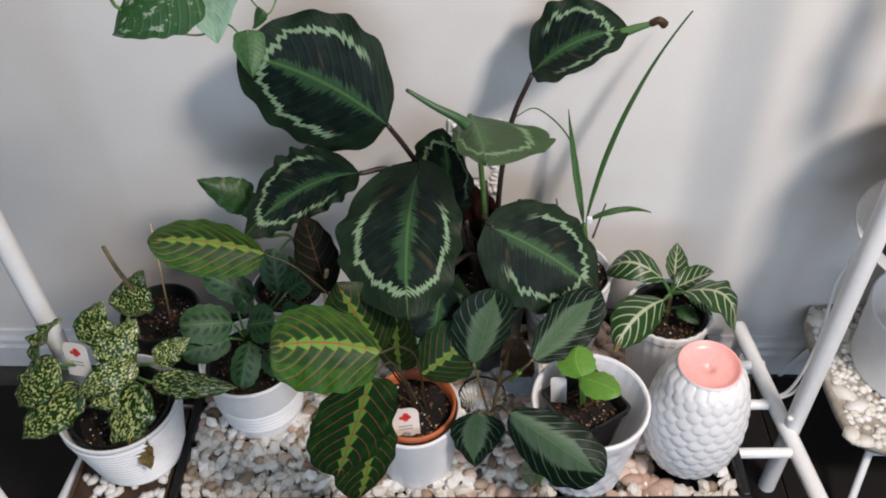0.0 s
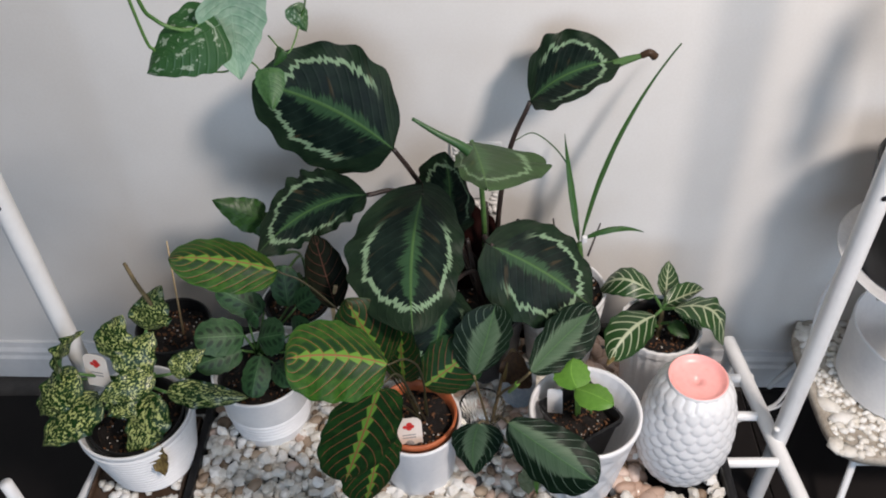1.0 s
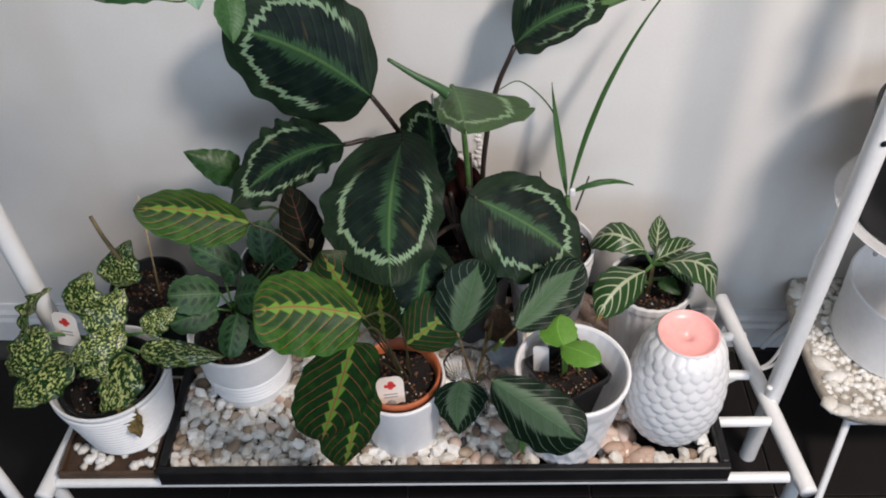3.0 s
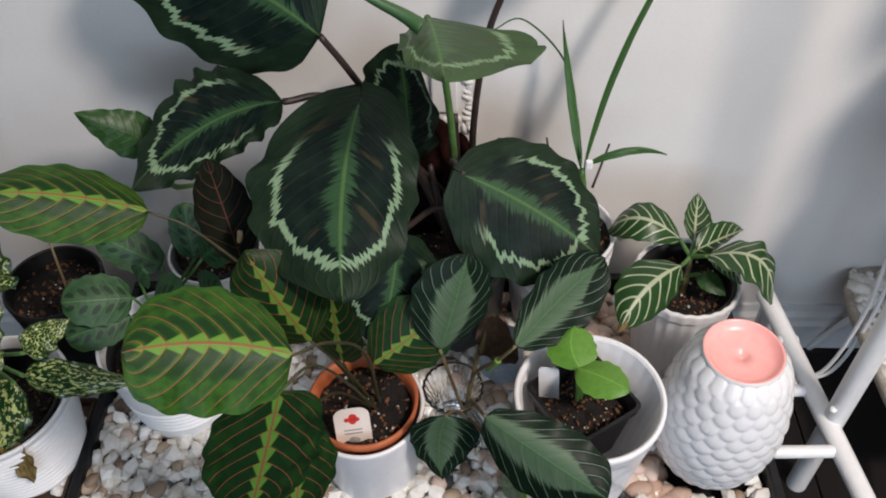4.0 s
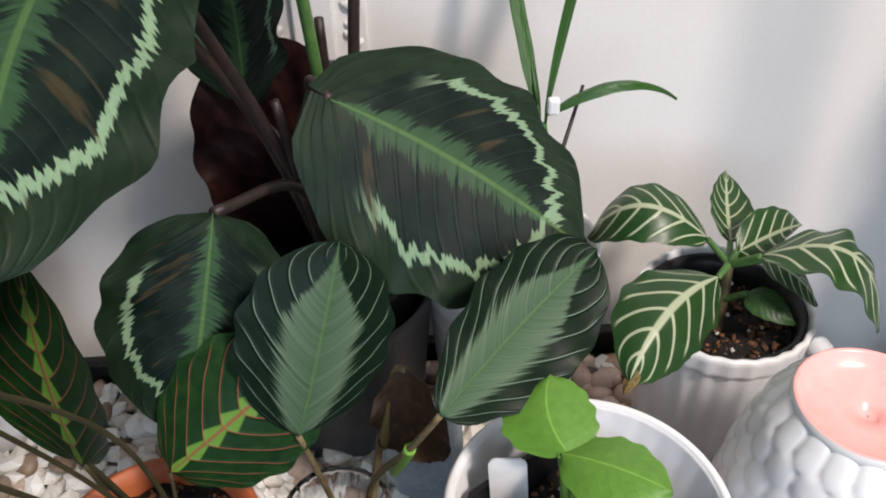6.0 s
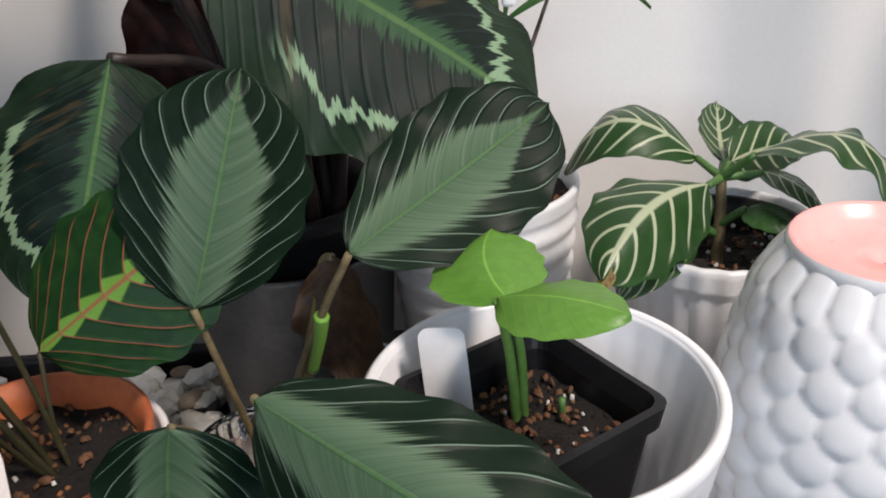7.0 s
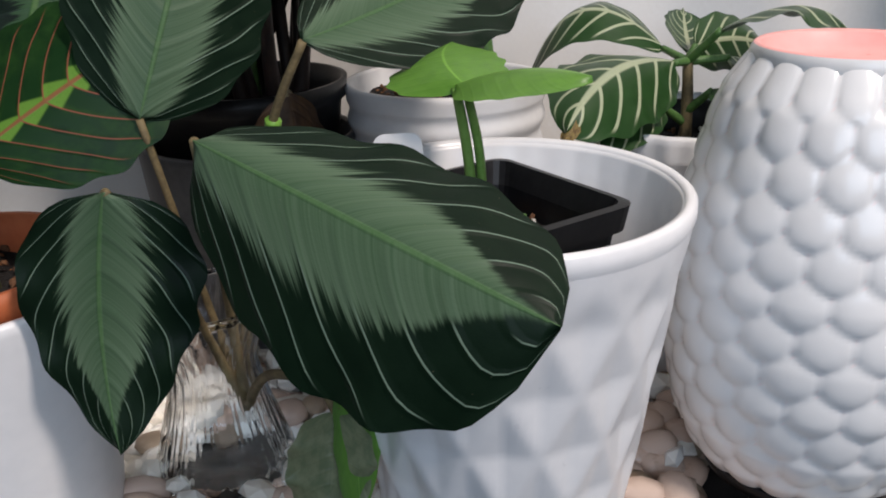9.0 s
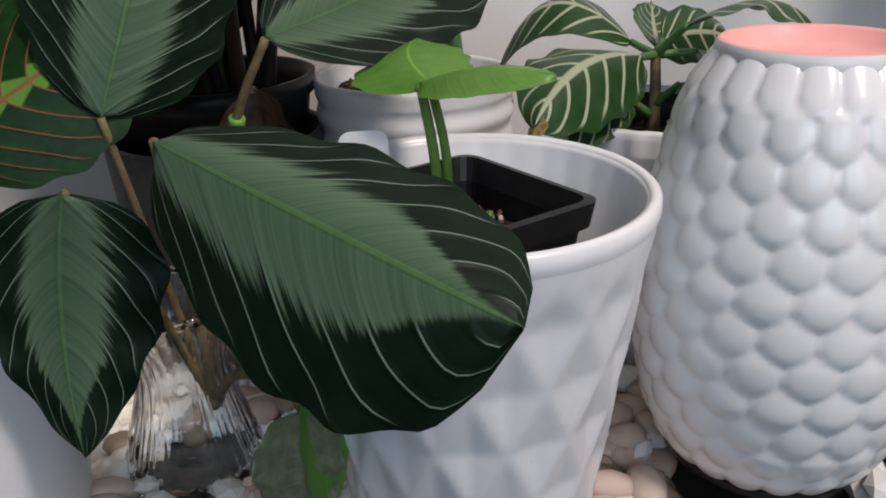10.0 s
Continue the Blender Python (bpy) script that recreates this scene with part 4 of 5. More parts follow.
leaf(silver, (0.104, 0.600, 0.340), (0.200, 0.688, 0.371), (0.15, -0.80, 0.58), 0.074, "silver", stem=(GLASS, (0.063, 0.634, 0.239), (0.088, 0.607, 0.307)), outline="obovate", arch=-0.006, cup=0.006, wave=0.002, skew=0.06, seed=22, **SS)
leaf(silver, (0.034, 0.548, 0.297), (0.028, 0.532, 0.196), (-0.03, -0.91, 0.41), 0.070, "silver", stem=(GLASS, (0.046, 0.600, 0.220), (0.040, 0.566, 0.276)), outline="drop", arch=-0.004, cup=0.002, wave=0.002, bow=0.006, skew=-0.12, seed=23, **SS)
leaf(silver, (0.072, 0.534, 0.318), (0.186, 0.470, 0.274), (-0.12, -0.82, 0.50), 0.088, "silver", stem=(GLASS, (0.060, 0.600, 0.240)), outline="spoon", arch=0.002, cup=-0.018, wave=0.002, skew=0.26, seed=24, **SS)
leaf(silver, (0.088, 0.666, 0.306), (0.100, 0.651, 0.236), (-0.4, -0.9, 0.2), 0.05, "brown", under="brown", stem=(GLASS, (0.070, 0.662, 0.251), (0.081, 0.670, 0.298)), outline="oval", cup=0.015, wave=0.003, seed=25, stem_mat=M_DRYSTEM, stem_r=0.0022)
leaf(silver, (0.111, 0.538, 0.206), (0.104, 0.525, 0.155), (0.1, -0.9, 0.3), 0.036, "faded", under="dry", stem=(GLASS, (0.078, 0.579, 0.200), (0.103, 0.549, 0.212)), outline="oval", cup=-0.006, wave=0.003, seed=26, stem_mat=M_DRYSTEM)
leaf(silver, (0.117, 0.552, 0.222), (0.117, 0.528, 0.152), (0.8, -0.6, 0.2), 0.030, "fresh", under="fresh", outline="lance", cup=0.004, seed=27)
part("sprout", tube("sprout", [(0.088, 0.607, 0.307), (0.085, 0.612, 0.293), (0.078, 0.621, 0.269)], 0.0036, 0.0026, LEAF["fresh"], 8), None, silver, "fresh green sheath on the stalk").location = -silver.location
part("sheath", tube("sheath", [(0.071, 0.655, 0.252), (0.074, 0.656, 0.269), (0.077, 0.661, 0.286)], 0.0045, 0.001, LEAF["dry"], 7), None, silver, "dry papery sheath").location = -silver.location

sprout = plant("young_seedling", (0.172, 0.590, 0.250), "young seedling with two round bright green leaves")
leaf(sprout, (0.164, 0.585, 0.322), (0.211, 0.552, 0.330), (0.0, -0.09, 1), 0.044, "fresh", under="fresh", outline="oval", arch=0.004, cup=-0.003, stem=((0.172, 0.590, 0.245), (0.169, 0.590, 0.29)), stem_mat=M_PALESTEM, stem_r=0.002, seed=31)
leaf(sprout, (0.168, 0.584, 0.322), (0.166, 0.630, 0.332), (-0.14, -0.26, 0.95), 0.050, "fresh", under="fresh", outline="round", arch=0.003, cup=-0.004, bow=-0.006, stem=((0.175, 0.592, 0.245), (0.174, 0.592, 0.29)), stem_mat=M_PALESTEM, stem_r=0.0018, seed=32)
part("stub", tube("stub", [(0.192, 0.592, 0.227), (0.192, 0.592, 0.265)], 0.002, 0.0016, M_STEM, 8), None, sprout).location = -sprout.location
label = thing("plant_label", (0.144, 0.592, 0.219), "blank white plastic plant label stuck in the soil", "label")
bm = box(0.021, 0.0012, 0.092, (0, 0, 0.036), 0)
for e in [e for e in bm.edges if abs(e.verts[0].co.x - e.verts[1].co.x) < 1e-5 and abs(e.verts[0].co.z - e.verts[1].co.z) < 1e-5 and e.verts[0].co.z > 0.05]:
    bmesh.ops.bevel(bm, geom=[e], offset=0.005, segments=4, affect="EDGES", profile=0.5)
part("blade", bm, M_LABEL, label)
label.rotation_euler = (radians(-6), radians(-4), radians(-8))

zebra = plant("zebra_plant", (0.313, 0.745, 0.240), "zebra plant with dark leaves and bold white veins")
HEART = (0.313, 0.752, 0.298)
ZS = dict(stem_r=0.0022, stem_mat=M_STEM)
leaf(zebra, (0.300, 0.737, 0.300), (0.225, 0.669, 0.280), (0.02, -0.55, 0.80), 0.062, "zebra", stem=(HEART,), outline="oval", arch=0.009, cup=-0.014, wave=0.002, bow=0.010, seed=41, **ZS)
leaf(zebra, (0.325, 0.735, 0.318), (0.393, 0.692, 0.284), (0.38, -0.12, 0.92), 0.066, "zebra", stem=(HEART,), outline="oval", arch=0.030, cup=-0.003, wave=0.003, bow=-0.010, seed=42, **ZS)
leaf(zebra, (0.322, 0.776, 0.298), (0.335, 0.836, 0.318), (0.06, -0.84, 0.52), 0.036, "zebra", stem=(HEART,), outline="drop", arch=-0.002, cup=0.010, seed=43, **ZS)
leaf(zebra, (0.318, 0.755, 0.307), (0.387, 0.802, 0.289), (-0.15, -0.85, 0.35), 0.036, "zebra", stem=(HEART,), outline="drop", arch=0.006, cup=-0.006, bow=-0.006, seed=44, **ZS)
leaf(zebra, (0.305, 0.776, 0.302), (0.228, 0.808, 0.284), (0.0, -0.36, 0.92), 0.050, "zebra", stem=(HEART,), outline="oval", arch=0.032, cup=-0.006, bow=0.006, seed=45, **ZS)
leaf(zebra, (0.324, 0.738, 0.283), (0.350, 0.714, 0.274), (0, -0.3, 1), 0.026, "plain", stem=((0.314, 0.749, 0.269),), outline="drop", arch=0.003, seed=46, **ZS)
leaf(zebra, (0.338, 0.753, 0.299), (0.371, 0.729, 0.275), (0.3, -0.2, 1), 0.030, "zebra", stem=(HEART,), outline="drop", arch=0.006, seed=47, **ZS)
leaf(zebra, (0.296, 0.742, 0.274), (0.238, 0.686, 0.258), (-0.3, -0.5, 0.8), 0.032, "zebra", stem=((0.312, 0.749, 0.262),), outline="oval", arch=0.010, cup=-0.008, seed=48, **ZS)
leaf(zebra, (0.231, 0.674, 0.284), (0.221, 0.664, 0.273), (-0.2, -0.6, 0.7), 0.009, "dry", under="brown", label="withered brown leaf tip", outline="drop", seed=49)
part("trunk", tube("trunk", [(0.312, 0.744, 0.232), (0.314, 0.750, 0.269), HEART], 0.0042, 0.0032, M_DRYSTEM, 8), None, zebra).location = -zebra.location

grass = plant("strap_leaf_plant", (0.204, 0.797, 0.256), "small plant with a few long narrow strap leaves")
GR = dict(under="blade", outline="lance")
G0 = (0.188, 0.814, 0.394)
leaf(grass, (0.188, 0.811, 0.381), (0.164, 0.891, 0.523), (0.3, -0.9, 0.3), 0.011, "blade", arch=-0.004, cup=0.002, seed=51, stem=((0.202, 0.797, 0.256), (0.195, 0.804, 0.329)), stem_r=0.004, **GR)
leaf(grass, (0.191, 0.811, 0.381), (0.300, 0.859, 0.685), (0.6, -0.8, 0.1), 0.012, "blade", arch=-0.015, cup=0.002, seed=52, bow=-0.012, **GR)
leaf(grass, (0.192, 0.814, 0.386), (0.286, 0.830, 0.384), (0.1, -0.4, 1), 0.010, "blade", arch=0.024, cup=-0.001, seed=53, **GR)
part("blade", tube("blade", [(0.186, 0.815, 0.394), (0.173, 0.879, 0.468), (0.123, 0.884, 0.528), (0.088, 0.874, 0.523)], 0.0014, 0.0008, LEAF["blade"], 6), None, grass, "thin arching leaf").location = -grass.location
for a, b in (((0.158, 0.808, 0.357), (0.150, 0.841, 0.404)), ((0.202, 0.807, 0.357), (0.222, 0.842, 0.392))):
    part("dry_stick", tube("dry_stick", [a, b], 0.0016, 0.0012, M_DARKSTEM, 6), None, grass).location = -grass.location
part("clip", box(0.008, 0.006, 0.012, (-0.012, -0.003, 0.148), 0.002), M_LABEL, grass, "white plastic clip")

spec = plant("speckled_dumb_cane", (-0.470, 0.635, 0.174), "dumb cane with cream-speckled green leaves, one dead")
D0 = (-0.482, 0.645, 0.168)
D1 = (-0.474, 0.640, 0.270)
DS = dict(stem_r=0.0022, stem_mat=M_STEM)
dd = Vector((0.012, -0.02, 0.018))


def dl(a, b, n, w, kind="speckled", **how):
    leaf(spec, tuple(Vector(a) + dd), tuple(Vector(b) + dd), n, w, kind, wave=how.pop("wave", 0.005), twist=how.pop("twist", 0.5), stem=(D0, D1) if how.pop("st", True) else (), outline=how.pop("outline", "drop"), **how, **DS)


dl((-0.510, 0.617, 0.274), (-0.603, 0.581, 0.209), (-0.2, -0.7, 0.7), 0.064, arch=0.012, cup=-0.005, seed=61)
dl((-0.420, 0.609, 0.285), (-0.477, 0.574, 0.188), (-0.1, -0.8, 0.5), 0.060, arch=0.010, cup=-0.005, seed=62)
dl((-0.522, 0.616, 0.330), (-0.595, 0.600, 0.257), (-0.3, -0.7, 0.6), 0.058, arch=0.016, cup=-0.006, seed=63)
dl((-0.420, 0.618, 0.326), (-0.494, 0.585, 0.307), (-0.1, -0.8, 0.6), 0.044, "speckled", arch=0.008, seed=64)
dl((-0.428, 0.656, 0.374), (-0.390, 0.661, 0.453), (0.1, -0.85, 0.4), 0.054, arch=0.010, cup=-0.004, seed=65)
dl((-0.480, 0.634, 0.339), (-0.451, 0.651, 0.409), (-0.1, -0.85, 0.5), 0.058, arch=0.006, cup=-0.004, seed=66)
dl((-0.461, 0.614, 0.324), (-0.419, 0.656, 0.370), (0.1, -0.8, 0.6), 0.058, arch=0.006, seed=67)
dl((-0.396, 0.617, 0.327), (-0.349, 0.640, 0.351), (0.0, -0.7, 0.7), 0.036, arch=0.006, seed=68)
dl((-0.414, 0.619, 0.284), (-0.297, 0.613, 0.279), (0.05, -0.7, 0.75), 0.040, arch=0.010, cup=-0.004, seed=69)
dl((-0.552, 0.617, 0.319), (-0.499, 0.632, 0.400), (-0.9, -0.5, 0.3), 0.040, arch=0.012, cup=0.008, seed=70)
dl((-0.440, 0.581, 0.224), (-0.433, 0.563, 0.159), (0.1, -0.9, 0.3), 0.030, "dry", under="dry", cup=0.006, wave=0.003, seed=71)
dl((-0.496, 0.627, 0.286), (-0.453, 0.591, 0.267), (0, -0.8, 0.5), 0.060, arch=0.006, seed=72)
part("cane", tube("cane", [D0, D1, (-0.450, 0.633, 0.350)], 0.008, 0.005, M_DRYSTEM, 10), None, spec).location = -spec.location
part("stub", tube("stub", [(-0.393, 0.631, 0.447), (-0.405, 0.636, 0.480), (-0.415, 0.644, 0.510)], 0.0032, 0.0024, M_DRYSTEM, 8), None, spec, "dry cut stalk").location = -spec.location


def tag_card(place, turn, lean, w, h, name_label):
    t = thing("plant_tag", place, name_label, "plant tag")
    t.rotation_euler = (radians(lean), 0, radians(turn))
    bm = box(w, 0.0008, h, (0, 0, h / 2))
    up = [e for e in bm.edges if abs(e.verts[0].co.x - e.verts[1].co.x) < 1e-5 and abs(e.verts[0].co.z - e.verts[1].co.z) < 1e-5 and e.verts[0].co.z > h * 0.9]
    bmesh.ops.bevel(bm, geom=up, offset=w * 0.3, segments=5, affect="EDGES", profile=0.5)
    part("card", bm, M_CREAM, t)
    bm = bmesh.new()
    for sx, sz, r in ((-0.14, 0.72, 0.1), (0.14, 0.72, 0.1), (0.031, 0.784, 0.148), (0.017, 0.673, 0.134)):
        bmesh.ops.create_circle(bm, cap_ends=True, segments=10, radius=r * w * 0.8, matrix=Matrix.Translation((sx * w, -0.0009, sz * h)) @ pose(0, 0, 0, 90, 0, 0))
    part("emblem", bm, M_RED, t, "red printed emblem")
    for z in (0.45, 0.36):
        part("print_line", box(w * 0.5, 0.0003, h * 0.035, (0, -0.0008, z * h)), M_GREYINK, t)
    return t


tag_card((-0.494, 0.604, 0.310), -12, -12, 0.036, 0.056, "cream plant tag with a red emblem among speckled leaves")
tg = tag_card((-0.062, 0.553, 0.232), 8, -16, 0.037, 0.052, "cream plant tag with a red emblem in the terracotta pot")
part("dark_print", lathe("dark_print", [(0.0001, 0.0006), (0.006, 0.0006), (0.0062, 0)], M_GREYINK, 16), None, tg).matrix_basis = Matrix.Translation((0, -0.0009, 0.008)) @ pose(0, 0, 0, 90, 0, 0)

rabbit = plant("rabbit_track_plant", (-0.301, 0.730, 0.156), "prayer plant with soft green leaves and dark blotches")
R0 = (-0.297, 0.726, 0.157)
BS = dict(stem_r=0.0016, stem_mat=M_STEM, outline="blunt")
ro = Vector((0.006, -0.022, 0.014))


def rl(a, b, n, w, **how):
    leaf(rabbit, tuple(Vector(a) + ro), tuple(Vector(b) + ro), n, w, "blotched", stem=(R0, (-0.301, 0.709, 0.247)), **how, **BS)


rl((-0.310, 0.706, 0.309), (-0.374, 0.683, 0.330), (-0.1, -0.62, 0.8), 0.056, arch=0.005, cup=-0.003, seed=81)
rl((-0.316, 0.697, 0.287), (-0.377, 0.665, 0.291), (-0.1, -0.62, 0.8), 0.046, arch=0.005, cup=-0.004, seed=82)
rl((-0.290, 0.696, 0.276), (-0.301, 0.647, 0.239), (0.0, -0.7, 0.7), 0.042, arch=0.006, cup=-0.004, seed=83)
rl((-0.295, 0.717, 0.289), (-0.248, 0.696, 0.323), (0.1, -0.62, 0.8), 0.056, arch=0.005, cup=-0.003, seed=84)
rl((-0.306, 0.725, 0.314), (-0.288, 0.712, 0.347), (0.0, -0.7, 0.7), 0.030, arch=0.003, seed=85)
rl((-0.293, 0.763, 0.298), (-0.359, 0.773, 0.339), (-0.05, -0.62, 0.8), 0.046, arch=0.005, seed=86)
rl((-0.255, 0.765, 0.306), (-0.258, 0.793, 0.366), (0.1, -0.8, 0.5), 0.044, arch=0.004, seed=87)
rl((-0.247, 0.735, 0.281), (-0.211, 0.710, 0.323), (0.1, -0.7, 0.7), 0.046, arch=0.005, seed=88)
rl((-0.258, 0.716, 0.260), (-0.227, 0.672, 0.278), (0.1, -0.7, 0.7), 0.044, arch=0.005, seed=89)
rl((-0.278, 0.708, 0.243), (-0.246, 0.670, 0.239), (0.1, -0.7, 0.7), 0.034, arch=0.005, seed=90)
rl((-0.236, 0.742, 0.331), (-0.197, 0.737, 0.366), (0.1, -0.7, 0.7), 0.04, arch=0.005, seed=91)

small = plant("small_green_plant", (-0.269, 0.885, 0.158), "small plant with plain glossy green leaves")
for b, t, n, w, s in (((-0.269, 0.779, 0.461), (-0.331, 0.773, 0.505), (-0.1, -0.7, 0.7), 0.05, 1), ((-0.256, 0.779, 0.451), (-0.294, 0.776, 0.455), (0, -0.7, 0.7), 0.04, 2),
                      ((-0.260, 0.804, 0.343), (-0.282, 0.776, 0.322), (-0.3, -0.7, 0.7), 0.032, 3), ((-0.253, 0.794, 0.331), (-0.227, 0.772, 0.318), (0.2, -0.7, 0.7), 0.034, 4)):
    leaf(small, b, t, n, w, "plain", stem=((-0.259, 0.881, 0.154), (-0.241, 0.843, 0.328), (-0.258, 0.77, (b[2] + 0.36) / 2)), stem_r=0.0016, outline="heart", arch=0.004, cup=-0.004, wave=0.002, seed=100 + s)

skewer = thing("bamboo_skewer", (-0.455, 0.785, 0.20), "thin bamboo skewer stuck upright in a dark pot", "skewer")
part("stick", tube("stick", [(0.010, 0.0, 0), (0.038, -0.005, 0.222)], 0.0018, 0.001, M_WOOD, 8, 0), None, skewer)
peg = thing("bamboo_stake", (-0.150, 0.630, 0.20), "short pale bamboo stake among red-veined leaves", "stake")
part("stick", tube("stick", [(0.0, 0.0, 0), (-0.006, 0.0, 0.22), (0.002, 0.004, 0.275)], 0.003, 0.0026, M_WOOD, 8), None, peg)

# ---- trailing vine from above ----
vine_pot = pot("vine_pot", (-0.16, 0.66, 1.3085), 0.07, 0.055, 0.12, "white pot on the upper shelf with a trailing vine", M_MATTE, soil=0.85)
vine = plant("silver_vine", (-0.16, 0.66, 1.41), "trailing vine hanging from above with silver-splashed heart leaves")
leaf(vine, (-0.182, 0.495, 0.916), (-0.239, 0.478, 0.886), (0.0, -0.72, 0.7), 0.060, "splashed", under="pale", outline="heart", arch=0.004, cup=-0.003, notch=0.12, seed=111)
leaf(vine, (-0.166, 0.506, 0.937), (-0.176, 0.52, 0.853), (-0.3, 0.6, -0.5), 0.058, "pale", under="pale", label="leaf turned to its pale green underside", outline="heart", arch=0.004, cup=-0.003, notch=0.1, seed=112)
leaf(vine, (-0.151, 0.525, 0.856), (-0.149, 0.506, 0.829), (0, -0.7, 0.7), 0.027, "underside", outline="heart", notch=0.15, seed=113)
leaf(vine, (-0.127, 0.558, 0.900), (-0.118, 0.554, 0.879), (0.2, -0.7, 0.7), 0.020, "splashed", outline="heart", notch=0.15, seed=114)
leaf(vine, (-0.137, 0.532, 0.875), (-0.147, 0.529, 0.860), (-0.3, -0.7, 0.6), 0.013, "plain", outline="heart", seed=115)
for pts, r in (([(-0.241, 0.477, 1.136), (-0.231, 0.479, 0.968), (-0.224, 0.490, 0.927), (-0.198, 0.495, 0.916), (-0.183, 0.506, 0.933)], 0.0017),
               ([(-0.182, 0.495, 0.902), (-0.198, 0.498, 0.913)], 0.0012),
               ([(-0.244, 0.474, 1.079), (-0.236, 0.484, 0.926), (-0.231, 0.487, 0.901)], 0.0014),
               ([(-0.207, 0.492, 0.881), (-0.191, 0.528, 0.856), (-0.173, 0.545, 0.856), (-0.154, 0.525, 0.851)], 0.0009),
               ([(-0.121, 0.526, 1.079), (-0.112, 0.541, 0.935), (-0.123, 0.557, 0.890), (-0.133, 0.532, 0.871), (-0.153, 0.554, 0.876)], 0.0008)):
    part("runner", tube("runner", pts, r, r, M_STEM, 6), None, vine).location = -vine.location

# ---- drinking glass, cloth ----
glass = thing("cut_glass_vase", (0.040, 0.638, POT_Z + 0.002), "clear cut-glass vase with swirled flutes", "vase")


def flutes(a, r, z):
    return r * (1 + 0.06 * abs(math.sin(12 * (a + z * 6)))) if r > 0.012 else r


outer = [(0.0005, 0.002), (0.030, 0), (0.0355, 0.003), (0.0365, 0.008), (0.034, 0.020), (0.029, 0.038), (0.0240, 0.056), (0.0215, 0.070), (0.0225, 0.082), (0.0275, 0.095), (0.0325, 0.105), (0.0335, 0.108)]
inner = [(r - 0.0022, z) for r, z in reversed(outer[4:])] + [(0.029, 0.010), (0.0005, 0.008)]
body = part("body", lathe("body", outer + inner, M_GLASS, 240, flutes), None, glass)
rim = part("rim", lathe("rim", [(0.0338, 0.106), (0.0345, 0.109), (0.0335, 0.1105), (0.0318, 0.1095), (0.0318, 0.107)], M_GLASS, 96), None, glass)
body.visible_shadow = rim.visible_shadow = False

cloth = thing("grey_bag", (0.100, 0.715, POT_Z + 0.01), "crumpled blue-grey plastic bag between the pots", "bag")
bm = bmesh.new()
bmesh.ops.create_icosphere(bm, subdivisions=4, radius=1)
for v in bm.verts:
    k = 1 + 0.35 * noise.noise(v.co * 1.6) + 0.14 * noise.noise(v.co * 5)
    v.co = Vector((v.co.x * 0.030, v.co.y * 0.022, v.co.z * 0.055 + 0.055)) * 1.0 + v.co * 0.02 * (k - 1)
part("body", bm, M_CLOTH, cloth, smooth=True)


# ---- wall plate ----
def wall_plate():
    x, z = 0.035, 0.416
    t = thing("switch_plate", (x, WALL_Y, z), "ornate white wall plate with raised scrollwork and a switch", "switch plate")
    part("plate", box(0.078, 0.005, 0.142, (0, -0.0025, 0), 0.0015), M_PLATE, t)
    part("switch", box(0.030, 0.008, 0.064, (0, -0.007, 0), 0.0015), M_LABEL, t, "smooth white rocker")
    rng = random.Random(9)

    def scroll(m):
        bm = bmesh.new()
        bmesh.ops.create_icosphere(bm, subdivisions=2, radius=1, matrix=m)
        part("scroll", bm, M_PLATE, t, smooth=True)
    for i in range(46):
        f = i / 46 * 2 * (0.058 + 0.122)
        if f < 0.058:
            px, pz = -0.029 + f, 0.061
        elif f < 0.058 + 0.122:
            px, pz = 0.029, 0.061 - (f - 0.058)
        elif f < 2 * 0.058 + 0.122:
            px, pz = 0.029 - (f - 0.058 - 0.122), -0.061
        else:
            px, pz = -0.029, -0.061 + (f - 2 * 0.058 - 0.122)
        r = rng.uniform(0.0032, 0.0058)
        m = Matrix.LocRotScale((px + rng.uniform(-0.002, 0.002), -0.0055, pz), Euler((0, rng.uniform(0, 6), 0)), (r * 1.5, r * 0.8, r * 0.75))
        scroll(m)
    for s in (-1, 1):
        for k in range(3):
            m = Matrix.LocRotScale((0.016 * (k - 1), -0.006, s * 0.047), Euler((0, 0.7 * k, 0)), (0.006, 0.003, 0.0045))
            scroll(m)


wall_plate()

# ---- the second stand beside it ----
stone_tray = thing("oval_stone_tray", (0.735, 0.765, 0.075), "rounded stone-coloured tray strewn with white pebbles", "tray")
prof = [(0.001, 0.0), (0.140, 0.0), (0.150, 0.006), (0.150, 0.018), (0.145, 0.022), (0.138, 0.018), (0.001, 0.016)]


def rounded(a, r, z):
    c, s = abs(math.cos(a)), abs(math.sin(a))
    return r / (c ** 5 + s ** 5) ** 0.2


part("dish", lathe("dish", prof, surface("stone_tray", (0.30, 0.26, 0.21), (0.46, 0.42, 0.36), 0.7, 40.0, 0.4), 72, rounded), None, stone_tray)
rng = random.Random(3)
verts, faces = [], []
for _ in range(900):
    x, y = rng.uniform(-0.137, 0.137), rng.uniform(-0.137, 0.137)
    big = rng.random() < 0.05
    m = Matrix.LocRotScale((0.735 + x, 0.765 + y, 0.094), Euler((rng.uniform(-0.3, 0.3), 0, rng.uniform(0, 6))), (rng.uniform(0.016, 0.022) if big else rng.uniform(0.004, 0.009),) * 3)
    co, fa = SHAPES[rng.randrange(8)]
    k = len(verts)
    verts += [tuple(m @ Vector((c[0], c[1], c[2] * (0.55 if big else 1)))) for c in co]
    faces += [tuple(i + k for i in f) for f in fa]
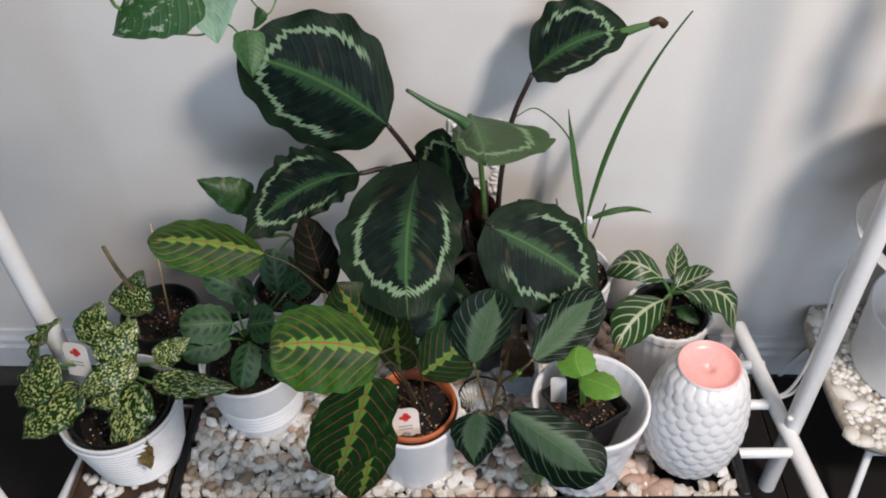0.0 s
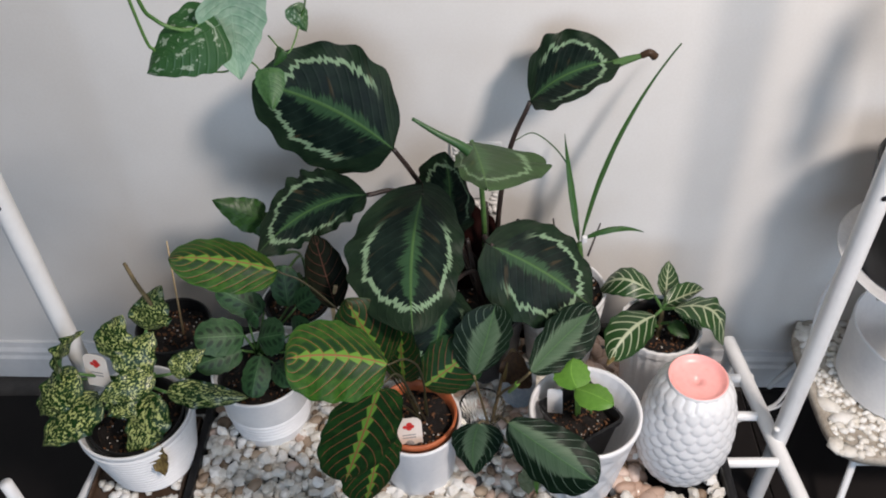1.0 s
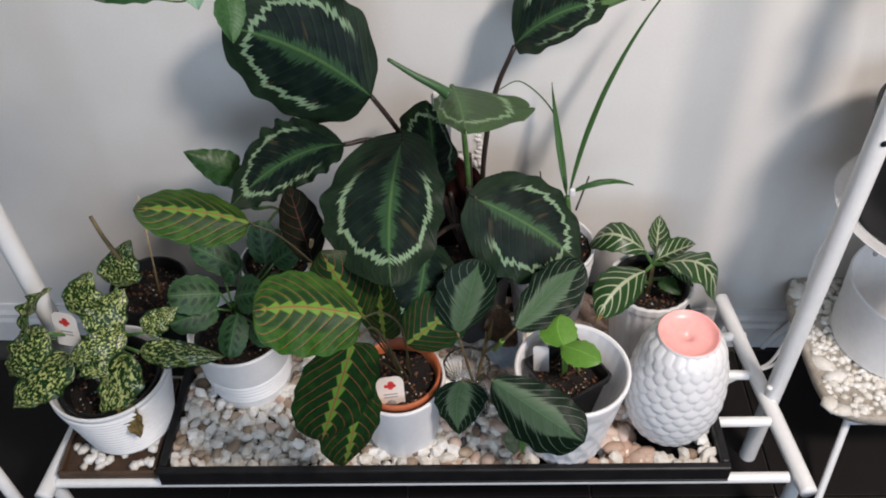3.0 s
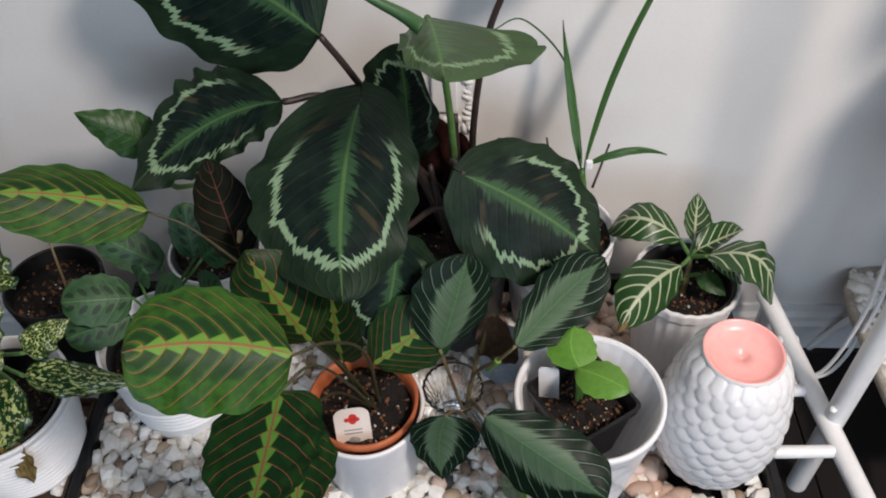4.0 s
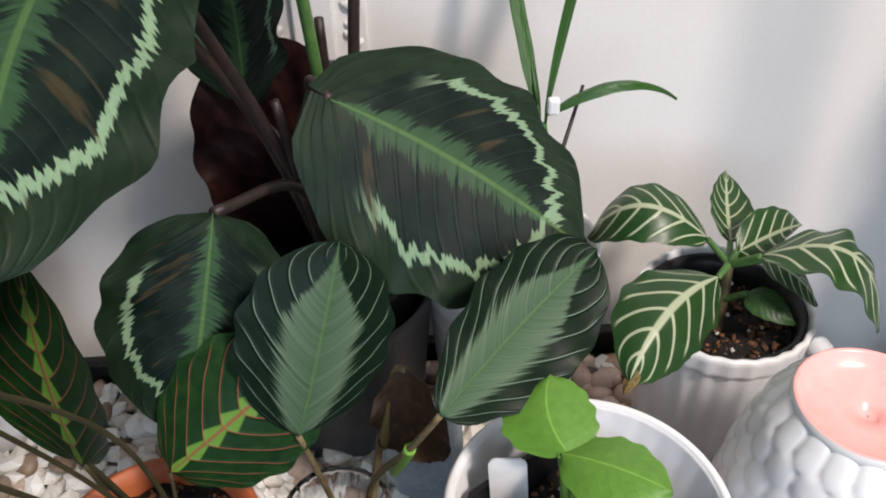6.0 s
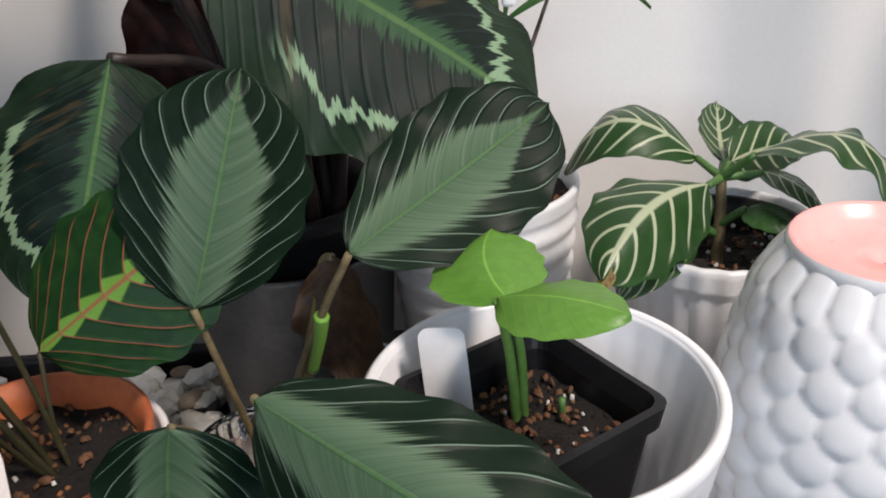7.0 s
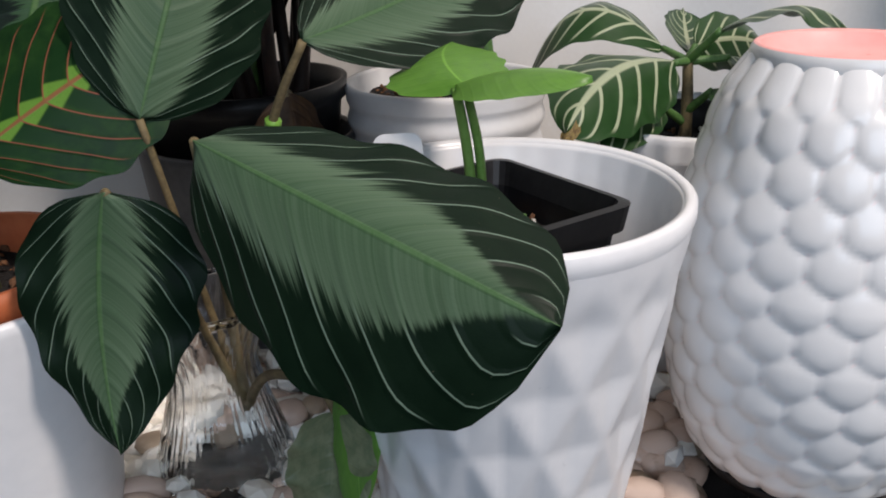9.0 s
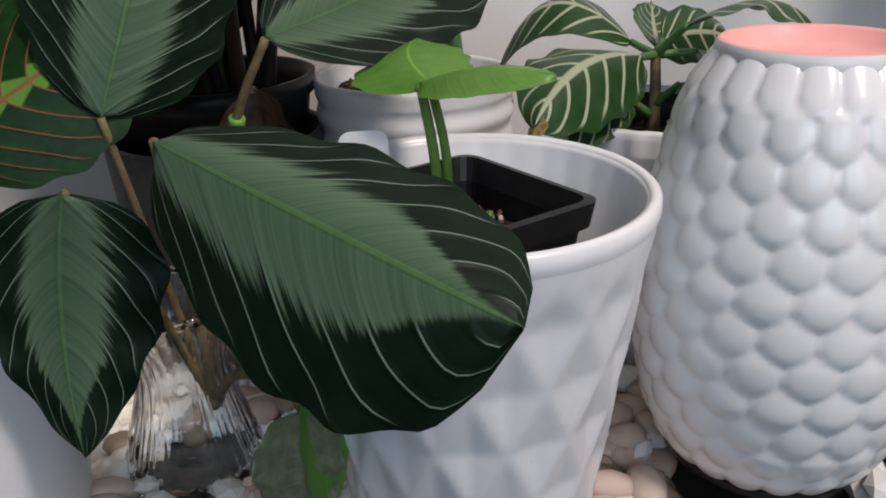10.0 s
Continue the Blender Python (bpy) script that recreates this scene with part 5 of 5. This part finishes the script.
tagged(new("gravel", mesh_of("gravel", verts, faces, [M_STONE_W])), "white pebbles strewn on the rounded tray", "gravel", kind="stuff")
stand2 = thing("wire_stand", (0.735, 0.735, FLOOR), "low white wire stand under the rounded tray", "stand")
for sx in (-1, 1):
    for sy in (-1, 1):
        bar("leg", (0.735 + sx * 0.09, 0.765 + sy * 0.10, 0.075), (0.735 + sx * 0.14, 0.765 + sy * (0.20 if sy < 0 else 0.13), FLOOR), 0.006, stand2, sides=10)
for y in (0.645, 0.872):
    bar("crossbar", (0.635, y, 0.045), (0.835, y, 0.045), 0.004, stand2, sides=8)
wp = pot("wide_white_pot", (0.738, 0.775, 0.097), 0.105, 0.10, 0.125, "plain white round pot on a pebble tray", M_MATTE, soil=0, wall=0.004)
dish = thing("clear_dish", (0.69, 0.745, 0.385), "shallow translucent plastic dish above the white pot", "dish")
part("dish", lathe("dish", [(0.0005, 0), (0.10, 0), (0.14, 0.02), (0.143, 0.02), (0.104, -0.003), (0.0005, -0.003)], M_CLEAR, 56), None, dish)
for sx, sy in ((0.9, 0.0), (-0.45, 0.78), (-0.45, -0.78)):
    part("prop", tube("prop", [(0.045 + sx * 0.103, 0.015 + sy * 0.103, -0.164), (sx * 0.098, sy * 0.098, -0.002)], 0.004, 0.004, M_CLEAR, 8, 0), None, dish)
pot2 = pot("black_pot", (0.65, 0.75, 0.388), 0.095, 0.075, 0.175, "black plastic pot with dark soil and a drooping leaf", M_BLACK, soil=0.85)
pot_plant = plant("drooping_leaf_plant", (0.65, 0.75, 0.53), "plant with one long withered brown leaf hanging down")
leaf(pot_plant, (0.60, 0.735, 0.90), (0.580, 0.74, 0.622), (-0.3, -0.9, 0.1), 0.055, "brown", under="brown", stem=((0.65, 0.75, 0.53), (0.66, 0.74, 0.75), (0.63, 0.735, 0.90)), stem_r=0.003, outline="oval", wave=0.012, cup=0.01, seed=121)
cable = thing("white_cable", (0.575, 0.80, 0.0), "thin white twin cable hanging beside the post", "cable")
for d in (0.0, 0.012):
    part("wire", tube("wire", [(0.045 + d, 0.0, 0.40), (0.011 + d, 0.0, 0.335), (-0.002 + d, 0.0, 0.26), (0.004 + d, -0.005, 0.137), (-0.012 + d, -0.01, 0.015), (-0.055 + d, -0.01, -0.02), (-0.11, -0.02, -0.072 + d)], 0.0028, 0.0028, M_CABLE, 8), None, cable)
side_post = thing("grey_post", (-0.632, 0.50, FLOOR), "slim grey-white post of another stand", "stand")
part("post", tube("post", [(0, 0.012, 0), (0, 0.012, 0.29)], 0.009, 0.009, M_METAL, 10, 0), None, side_post)

# ---- pebbles and floor tiles ----
pebbles()


def floor_tiles():
    size, gap = 0.30, 0.004
    bm = box(size - gap, size - gap, 0.012, (0, 0, -0.006), 0.001)
    me = bpy.data.meshes.new("floor_tile")
    bm.to_mesh(me)
    bm.free()
    me.materials.append(M_TILE)
    for ix in range(-7, 8):
        for iy in range(-6, 3):
            x, y = 0.09 + ix * size, 0.735 + (iy - 2) * size
            if y + size / 2 > WALL_Y - 0.005:
                continue
            ob = new("floor_tile", me)
            ob.parent = floor
            ob.location = (x, y, FLOOR + 0.003)


floor_tiles()
